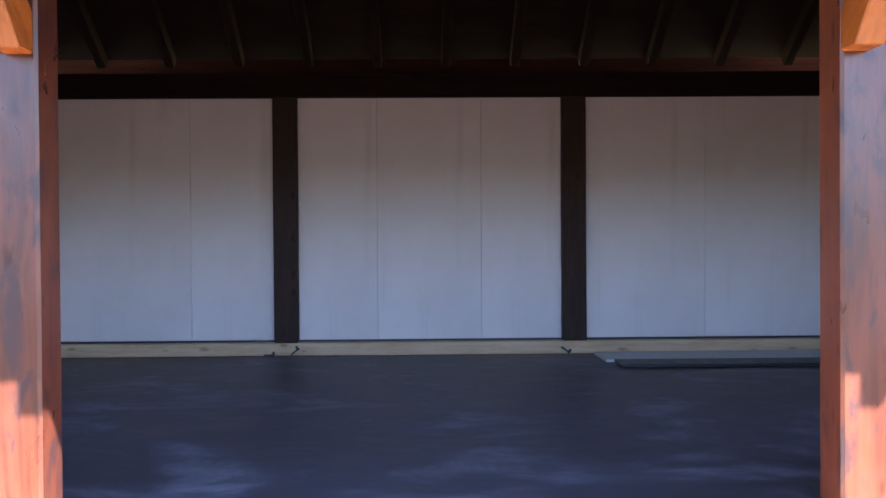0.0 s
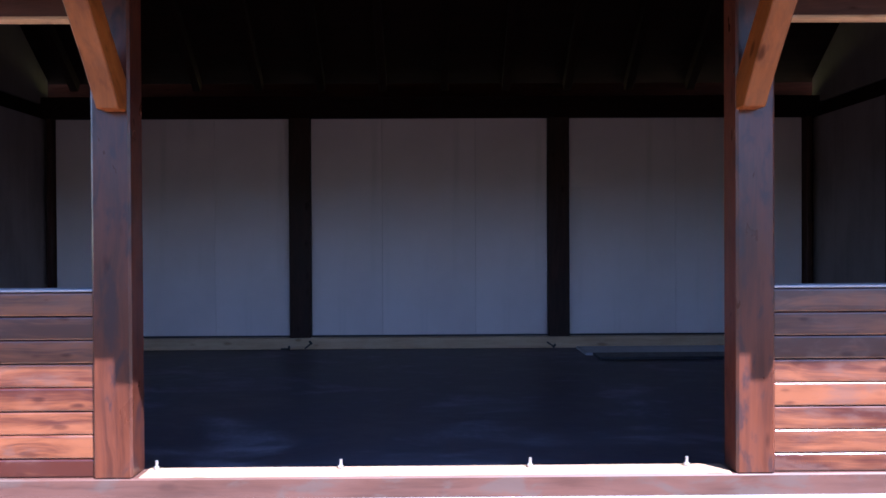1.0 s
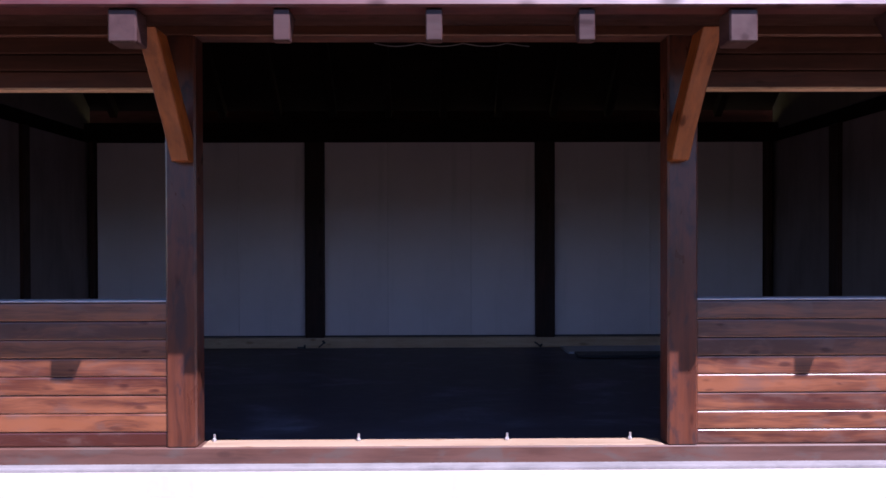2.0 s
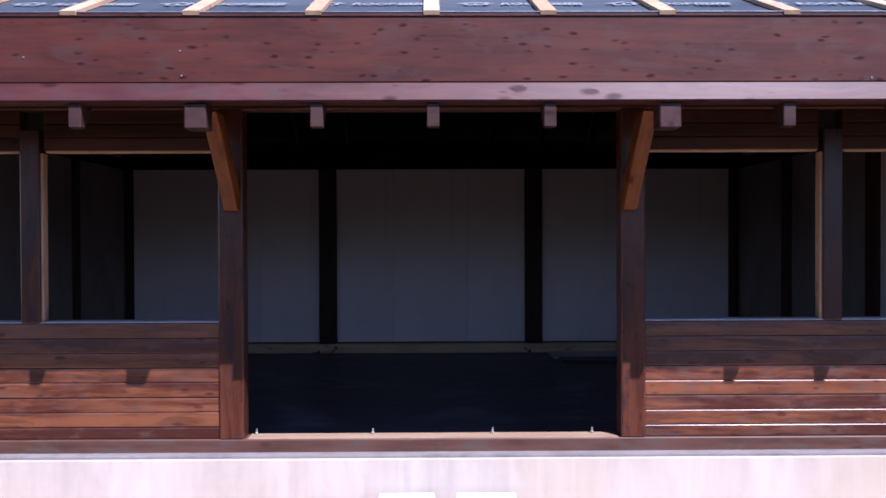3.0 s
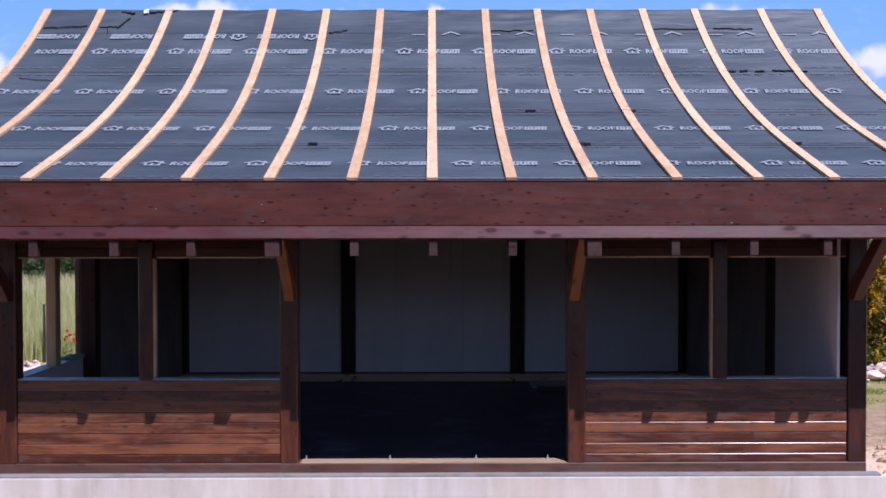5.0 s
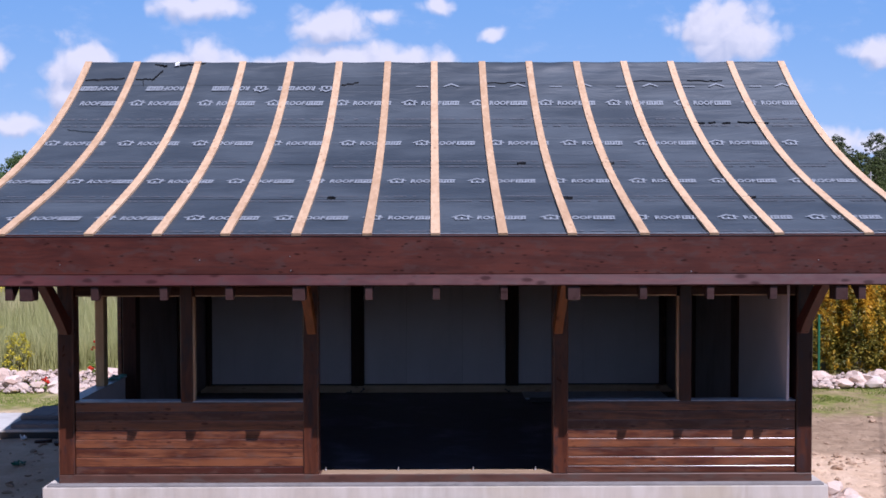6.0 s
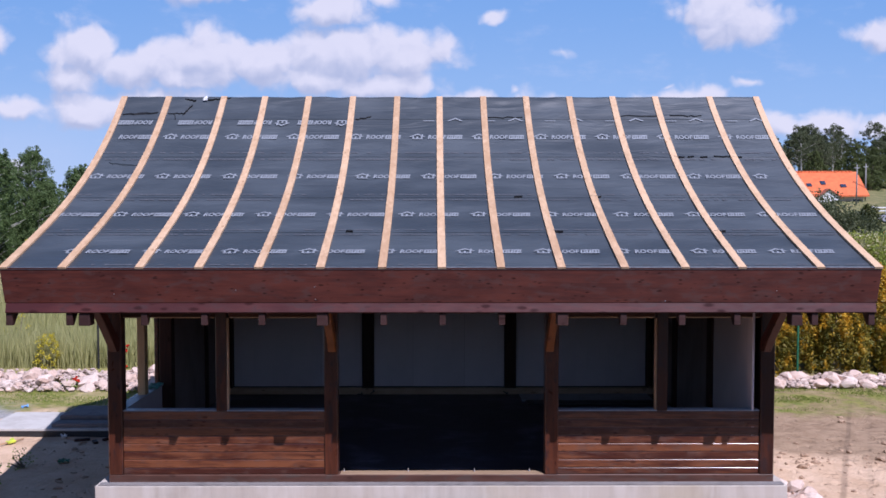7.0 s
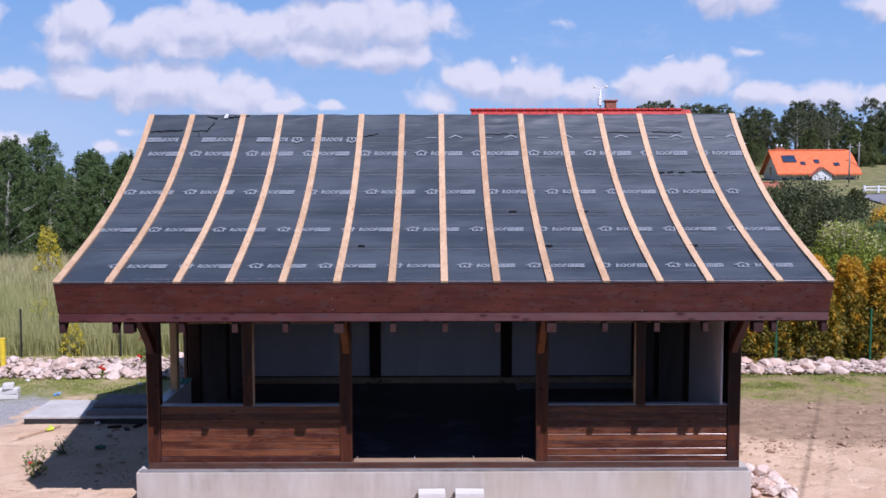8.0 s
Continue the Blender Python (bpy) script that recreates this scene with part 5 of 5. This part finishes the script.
def stone_row(label, x0, x1, rows, seed, y0=9.3, step=0.27):
    rng = random.Random(seed)
    border = thing("stone_border", label, "stones")
    for j in range(rows):
        x = x0 + rng.uniform(0, 0.2)
        while x < x1:
            s = rng.choice((0.09, 0.12, 0.15, 0.17, 0.22, 0.36)) * rng.uniform(0.85, 1.15)
            y = y0 + j * 0.27 + rng.uniform(-0.12, 0.12)
            z = GROUND + 0.02 + 0.045 * j + 0.16 * s + rng.uniform(-0.03, 0.04)
            ob = piece("stone", rng.choice(STONES), M_STONE, border, "", pose(x, y, z, rng.uniform(-25, 25), rng.uniform(-25, 25), rng.uniform(0, 360)) @ Matrix.Diagonal((s, s, s * rng.uniform(0.8, 1.15), 1)))
            x += s * rng.uniform(0.78, 1.1)
    # small stones between the large ones
    ico = bmesh.new()
    bmesh.ops.create_icosphere(ico, subdivisions=1, radius=0.5)
    co = np.array([v.co[:] for v in ico.verts])
    fa = np.array([[v.index for v in f.verts] for f in ico.faces])
    ico.free()
    rg = np.random.default_rng(seed)
    k = int((x1 - x0) * 150)
    size = rg.uniform(0.05, 0.12, k)
    fy = rg.random(k)
    mid = np.stack([rg.uniform(x0, x1, k), y0 - 0.12 + fy * (rows * 0.25), GROUND + 0.03 + fy * rows * 0.05 + rg.uniform(-0.01, 0.04, k)], axis=1)
    vs = mid[:, None, :] + co[None] * size[:, None, None] * rg.uniform(0.65, 1.3, (k, len(co), 1)) * np.array([1.2, 1.0, 0.75])
    fs = fa[None] + (np.arange(k) * len(co))[:, None, None]
    tagged(piece("gravel_bed", mesh_of("gravel_bed", vs.reshape(-1, 3).tolist(), fs.reshape(-1, 3).tolist()), M_PEBBLE, border), kind="stuff")


stone_row("bank of pale pinkish field stones along the meadow", -15.5, -4.2, 5, 61)
stone_row("row of pale field stones along the hedge", 4.7, 14.5, 3, 62, 9.6)


def build_rubble():
    rng = random.Random(63)
    heap = thing("stone_heap", "small heap of pinkish stones beside the plinth", "stones")
    for k in range(46):
        y = 1.75 - 1.7 * rng.random()
        x = 5.02 + (0.35 + 0.38 * (1.75 - y)) * rng.random()
        s = rng.uniform(0.12, 0.26)
        piece("stone", rng.choice(STONES), M_STONE, heap, "", pose(x, y, ground_z(x, y) + s * 0.2 + 0.05 * rng.random(), rng.uniform(-30, 30), rng.uniform(-30, 30), rng.uniform(0, 360)) @ Matrix.Diagonal((s, s, s, 1)))
    clods = thing("soil_clods", "scattered clods and pebbles on the dug soil", "clods")
    for k in range(190):
        x = rng.uniform(5.4, 10.5)
        y = rng.gauss(2.95, 0.3) if k < 130 else rng.uniform(1.0, 7.0)
        s = rng.uniform(0.03, 0.13) * rng.random() + 0.02
        piece("clod", rng.choice(CLODS), M_SOIL, clods, "", pose(x, y, ground_z(x, y) + s * 0.12, rng.uniform(-30, 30), 0, rng.uniform(0, 360)) @ Matrix.Diagonal((s, s, s, 1)))


def build_shade_clods():
    rng = random.Random(64)
    clods = thing("sand_clods", "trodden clods of sand beside the plinth", "clods")
    for k in range(70):
        x, y = rng.uniform(-7.6, -5.1), rng.uniform(0.9, 4.7)
        s = 0.03 + 0.06 * rng.random() ** 2
        piece("clod", rng.choice(CLODS), M_SOIL, clods, "", pose(x, y, ground_z(x, y) + s * 0.08, rng.uniform(-30, 30), 0, rng.uniform(0, 360)) @ Matrix.Diagonal((s * 1.3, s, s * 0.7, 1)))


M_SOIL = m_plain("dry_soil", (0.36, 0.25, 0.17), 0.95, 0.0, 0.35, 14, 0.1)
build_rubble()
build_shade_clods()


# ---- yard things ----
def build_yard():
    rng = random.Random(91)
    pad = thing("path_slab", "pale concrete path slab on a dark base beside the plinth", "slab")
    part("slab", box(4.03, 1.45, 0.05, 0.01, 2), M_SLAB, pad, "", Matrix.Translation((-6.88, 5.50, -0.435)))
    part("base", box(3.99, 1.42, 0.16, 0.01), M_BLACK, pad, "black base under the slab", Matrix.Translation((-6.87, 5.50, -0.541)))
    # dark grey steps on the slab, beside the pavilion
    steps = thing("stone_steps", "two dark grey steps on the concrete path slab", "steps")
    for z0, y0, y1 in ((-0.409, 4.85, 6.2), (-0.338, 5.25, 6.2)):
        flight = part("step", box(2.60, y1 - y0, 0.068, 0.008), M_STEP, steps, "", Matrix.Translation((-6.28, (y0 + y1) / 2, z0 + 0.034)))
        for k in range(5):
            part("paver", box(0.505, 0.30, 0.012, 0.004), M_STEP, flight, "", Matrix.Translation((-7.32 + 0.52 * k, y0 + 0.16, z0 + 0.071)))
    # paving block stack
    st = thing("paver_stack", "small stack of grey concrete blocks on gravel", "blocks")
    for k in range(2):
        part("block", box(0.5, 0.24, 0.12, 0.01), M_BLOCK, st, "", pose(-10.28, 7.1, GROUND + 0.06 + 0.123 * k, 0, 0, 12 - 5 * k))
    part("block", box(0.24, 0.24, 0.12, 0.01), M_BLOCK, st, "", pose(-10.24, 7.07, GROUND + 0.306, 0, 0, 20))
    # long-handled tool with a yellow head
    tool = thing("garden_tool", "pale wooden pole with a yellow-green head lying on sand", "tool")
    bm = trunk_bm([(-8.45, 3.6, GROUND + 0.05), (-8.2, 4.02, GROUND + 0.055), (-7.95, 4.45, GROUND + 0.06)], [0.017, 0.017, 0.016], 8)
    part("handle", bm, M_PINE, tool)
    bm = box(0.16, 0.10, 0.05, 0.015, 2)
    box(0.07, 0.05, 0.06, 0.012, 1, (0.06, 0.05, 0.02), bm)
    part("head", bm, m_plain("lime_plastic", (0.55, 0.62, 0.06), 0.45), tool, "", pose(-8.08, 4.22, GROUND + 0.06, 0, 0, 60))
    # fence posts along the meadow, green ones in the hedge
    for x in (-17.5, -14.7, -11.9, -9.1, -6.3):
        fp = thing("fence_post", "thin dark steel fence post in the grass", "post", None, "fence posts")
        part("shaft", box(0.045, 0.045, 1.4, 0.006), M_BLACK, fp, "", pose(x, 11.45, -0.44 + 0.65, rng.uniform(-1, 1), rng.uniform(-1.5, 1.5), 0))
        part("post_cap", box(0.055, 0.055, 0.02, 0.006), M_BLACK, fp, "", pose(x, 11.45, -0.44 + 1.36))
    for x in (9.2, 11.8, 14.4):
        fp = thing("fence_post", "green-coated steel fence post in the hedge", "post", None, "hedge fence posts")
        part("shaft", box(0.05, 0.05, 1.5, 0.006), M_GREEN_PL, fp, "", pose(x, 10.62, -0.47 + 0.7))
        part("post_cap", box(0.06, 0.06, 0.02, 0.006), M_GREEN_PL, fp, "", pose(x, 10.62, -0.47 + 1.46))
    yp = thing("yellow_post", "yellow plastic marker post at the meadow", "post")
    part("shaft", box(0.11, 0.11, 0.95, 0.02, 2), M_YELLOW, yp, "", pose(-11.62, 9.75, GROUND + 0.47))
    part("post_cap", box(0.125, 0.125, 0.03, 0.01), M_YELLOW, yp, "", pose(-11.62, 9.75, GROUND + 0.96))
    # litter
    def scrap(name, label, size, mat, x, y, turn, z=None):
        bm = bmesh.new()
        bmesh.ops.create_grid(bm, x_segments=7, y_segments=6, size=0.5)
        for v in bm.verts:
            v.co = Vector((v.co.x * size[0], v.co.y * size[1], size[2] * (0.5 + noise.noise((v.co.x * 4 + x, v.co.y * 4 + y, 1)))))
        bmesh.ops.solidify(bm, geom=bm.faces[:], thickness=0.008)
        tagged(part(name, bm, mat, None, "", pose(x, y, (ground_z(x, y) + 0.01) if z is None else z, 0, 0, turn)), label, "litter")
    scrap("green_cloth", "crumpled green plastic sheet on shaded sand", (0.19, 0.16, 0.07), M_GREEN_PL, -6.62, 3.05, 10)
    scrap("white_bag", "crumpled white plastic scrap by the slab", (0.09, 0.10, 0.08), M_WHITE, -7.25, 4.62, 40)
    scrap("blue_scrap", "crumpled blue plastic scrap on the grass", (0.14, 0.11, 0.05), M_BLUE, -9.2, 7.3, 25)
    scrap("white_scrap", "small white scrap on the grass", (0.12, 0.08, 0.05), M_WHITE, -7.6, 8.45, 5)
    scrap("white_scrap", "small white scrap on the grass", (0.10, 0.09, 0.05), M_WHITE, -10.6, 8.9, 70)
    scrap("green_tarp", "folded green tarpaulin on the low wall", (0.20, 0.40, 0.03), M_TARP, -4.60, 1.74, 4, 1.018)
    for k, (x, y) in enumerate(((-6.85, 4.5), (-6.4, 4.6), (-6.55, 4.35))):
        ob = part("wood_offcut", box(0.28 - 0.05 * k, 0.08, 0.045, 0.004), M_DARK, None, "", pose(x, y, ground_z(x, y) + 0.022, 0, 0, 20 + 50 * k))
        tagged(ob, "short dark timber offcut on the sand", "offcut", "timber offcuts")
    # poppies on the stone bank
    for x, y, hh in ((-8.18, 10.35, 0.76), (-8.06, 10.42, 0.70), (-8.02, 10.05, 0.24), (-9.06, 9.45, 0.20), (-8.86, 9.35, 0.17), (-7.34, 1.80, 0.13)):
        po = thing("poppy", "red poppy plant with several open flowers", "flower", None, "poppies")
        heads = [(rng.uniform(-0.16, 0.16), rng.uniform(-0.1, 0.1), hh * rng.uniform(0.65, 1.0)) for _ in range(4 if y > 9 else 2)]
        bm = bmesh.new()
        for c in heads:
            trunk_bm([(0, 0, 0), (c[0] * 0.4, c[1] * 0.4, c[2] * 0.55), c], [0.006, 0.005, 0.004], 4, bm)
        z = GROUND + (0.25 if y > 9.6 else 0.08 if y > 9 else 0.0)
        part("stem", bm, M_LEAF_BUSH, po, "", Matrix.Translation((x, y, z)))
        for k, c in enumerate(heads):
            piece("flower", leaf_mesh("flower", [c], [0.035], 8, 0.05, int(x * -31) + k, 0.5, 1.1), M_POPPY, po, "", Matrix.Translation((x, y, z)))
        piece("leaves", leaf_mesh("leaves", [(0, 0, hh * 0.25)], [0.14 if y > 9 else 0.07], 30 if y > 9 else 12, 0.05 if y > 9 else 0.03, int(x * -17)), M_LEAF_BUSH, po, "", Matrix.Translation((x, y, z)))


M_STEP = m_concrete("dark_step_grey", (0.21, 0.18, 0.17), (0.14, 0.12, 0.115))
M_TARP = m_plain("green_tarpaulin", (0.06, 0.24, 0.17), 0.5, 0.0, 0.2)
build_yard()


# ---- houses beyond ----
def gable_house(name, label, w, d, eaves, ridge, m, roof_mat, wall_mat, chimney_x=None, tiles=True):
    """A plain house with its ridge along local x; eaves and ridge are heights."""
    h = thing(name, label, "house", m)
    loc = Matrix(m)
    def put(n, bm, mat, parent=h, lab="", mm=Matrix()):
        return part(n, bm, mat, parent, lab, loc @ mm)
    put("wall", slab_poly([(-d / 2, 0), (d / 2, 0), (d / 2, eaves), (0, ridge - 0.12), (-d / 2, eaves)], -w / 2, w / 2, "x"), wall_mat)
    roofs = []
    for s in (-1, 1):
        e = d / 2 + 0.45
        ze = eaves - 0.45 * (ridge - eaves) / (d / 2)
        pts = [(s * e, ze), (0, ridge), (0, ridge + 0.12), (s * e, ze + 0.14)]
        roofs.append(put("roof", slab_poly(pts, -w / 2 - 0.4, w / 2 + 0.4, "x"), roof_mat))
    rp = roofs[0]
    for k in range(int(w / 0.34) + 2):
        put("ridge_tile", box(0.32, 0.26, 0.12, 0.03), roof_mat, rp, "", Matrix.Translation((-w / 2 - 0.3 + 0.34 * k, 0, ridge + 0.13)))
    return h, roofs, put


M_POLE = m_concrete("grey_pole_concrete", (0.27, 0.26, 0.26), (0.2, 0.19, 0.19))


def build_houses():
    # red roof behind the pavilion, with chimney and weather station
    gx, gy = 7.0, 31.7
    gz = ground_z(gx, gy)
    m = pose(gx, gy, gz, 0, 0, 0)
    top = 7.81 - gz
    h, roofs, put = gable_house("house", "house with a red metal roof and brick chimney", 10.1, 8.0, 3.6, top, m, M_RED_ROOF, M_RENDER)
    ch = put("chimney", box(0.52, 0.5, 1.3, 0.01), M_BRICK, h, "", Matrix.Translation((1.58, 0.6, top - 0.05)))
    put("chimney_cap", box(0.66, 0.62, 0.07, 0.01), M_BRICK, ch, "", Matrix.Translation((1.58, 0.6, top + 0.60)))
    ws = put("weather_mast", trunk_bm([(1.02, 0.3, top - 0.3), (1.02, 0.3, top + 1.25)], [0.025, 0.02], 6), M_METAL, h, "slim weather station mast")
    bm = box(0.62, 0.03, 0.03, 0.005)
    for s in (-1, 1):
        box(0.12, 0.12, 0.12, 0.03, 1, (s * 0.29, 0, 0.05), bm)
    put("sensor_arm", bm, M_WHITE, ws, "", Matrix.Translation((1.02, 0.3, top + 1.22)))
    put("sensor_box", box(0.17, 0.17, 0.42, 0.03), M_WHITE, ws, "", Matrix.Translation((0.97, 0.22, top + 0.55)))
    # orange roof on the hill
    gx, gy = 36.6, 77.0
    gz = 2.80
    m = pose(gx, gy, gz, 0, 0, -6)
    h, roofs, put = gable_house("house", "house on the hill with an orange tiled roof", 7.0, 6.6, 2.2, 4.25, m, M_ORANGE, M_RENDER)
    rf = roofs[0]
    slope = (4.25 - 2.2) / 3.3
    ang = math.degrees(math.atan(slope))
    for n, x, t, sx, sy, mt in (("solar_panel", -2.3, 0.46, 1.25, 1.25, M_GLASS_D), ("roof_window", -1.15, 0.68, 0.45, 0.5, M_GLASS_D), ("roof_window", 0.2, 0.58, 0.45, 0.6, M_GLASS_D), ("roof_window", 1.95, 0.72, 0.5, 0.5, M_GLASS_D)):
        y = -3.3 * t
        wn = put(n, box(sx, sy, 0.06, 0.01), mt, rf, "", Matrix.Translation((x, y, 4.25 - slope * 3.3 * t + 0.20)) @ pose(0, 0, 0, ang))
    for x in (-3.0, -2.6):
        c = put("chimney", box(0.4, 0.4, 1.0, 0.01), M_BRICK, h, "", Matrix.Translation((x, 0.2, 4.15)))
        put("flue", trunk_bm([(x, 0.2, 4.6), (x, 0.2, 4.95)], [0.08, 0.08], 7), M_METAL, c)
    dm = put("dormer", slab_poly([(-0.9, 1.3), (0.9, 1.3), (0.9, 1.9), (0, 2.55), (-0.9, 1.9)], -4.0, -1.5, "y"), M_WHITE, h, "white porch gable", Matrix.Translation((0.15, 0, 0)))
    for s in (-1, 1):
        put("dormer_roof", slab_poly([(0, 2.55), (s * 1.2, 1.72), (s * 1.2, 1.84), (0, 2.68)], -4.15, -1.3, "y"), M_BRICK, dm, "", Matrix.Translation((0.15, 0, 0)))
    for x in (-3.0, -1.7, 2.9):
        w = put("window", box(0.9, 0.06, 1.1, 0.01), M_WHITE, h, "", Matrix.Translation((x, -3.32, 1.2)))
        put("pane", box(0.75, 0.02, 0.95, 0.004), M_GLASS_D, w, "", Matrix.Translation((x, -3.36, 1.2)))
    w = put("window", box(0.06, 0.8, 1.0, 0.01), M_WHITE, h, "", Matrix.Translation((-3.52, 0.3, 2.3)))
    put("pane", box(0.02, 0.66, 0.86, 0.004), M_GLASS_D, w, "", Matrix.Translation((-3.56, 0.3, 2.3)))
    # low red roof nearer the willow
    gx, gy = 26.2, 60.0
    m = pose(gx, gy, 1.5, 0, 0, 20)
    gable_house("shed", "low shed with a faded red roof", 2.6, 3.0, 1.7, 2.5, m, M_BRICK, M_RENDER)
    # utility poles
    for x, y, hh in ((37.55, 70.0, 3.5), (40.2, 74.0, 3.5)):
        z = ground_z(x, y)
        up = thing("utility_pole", "grey concrete utility pole near the house", "pole", None, "utility poles")
        part("shaft", trunk_bm([(x, y, z - 0.2), (x, y, z + hh)], [0.075, 0.05], 8), M_POLE, up)
        part("crossarm", box(0.5, 0.05, 0.05, 0.01), M_METAL, up, "", Matrix.Translation((x, y, z + hh - 0.3)))
    # lane and white railing below the hill
    xs, ys = np.linspace(33.4, 46.0, 12), np.linspace(53.5, 60.0, 7)
    verts = [(x, y, ground_z(x, y) + 0.04) for y in ys for x in xs]
    faces = [(j * 12 + i, j * 12 + i + 1, (j + 1) * 12 + i + 1, (j + 1) * 12 + i) for j in range(6) for i in range(11)]
    lane = piece("lane", mesh_of("lane", verts, faces, True), M_LANE)
    tagged(lane, "grey gravel lane below the house on the hill", "lane", kind="structure")
    rail = thing("white_railing", "low white railing beside the grey lane", "railing")
    for k in range(9):
        x = 34.9 + 1.15 * k
        part("post", box(0.16, 0.16, 0.62, 0.01), M_WHITE, rail, "", pose(x, 61.2, ground_z(x, 61.2) + 0.29))
    for k in range(8):
        a, b = 34.9 + 1.15 * k, 34.9 + 1.15 * (k + 1)
        for up in (0.22, 0.48):
            beam("rail", (a, 61.2, ground_z(a, 61.2) + up), (b, 61.2, ground_z(b, 61.2) + up), 0.06, 0.09, M_WHITE, rail)


M_LANE = m_plain("grey_lane", (0.19, 0.19, 0.205), 0.9, 0.0, 0.15, 1.5, 0.2)
build_houses()
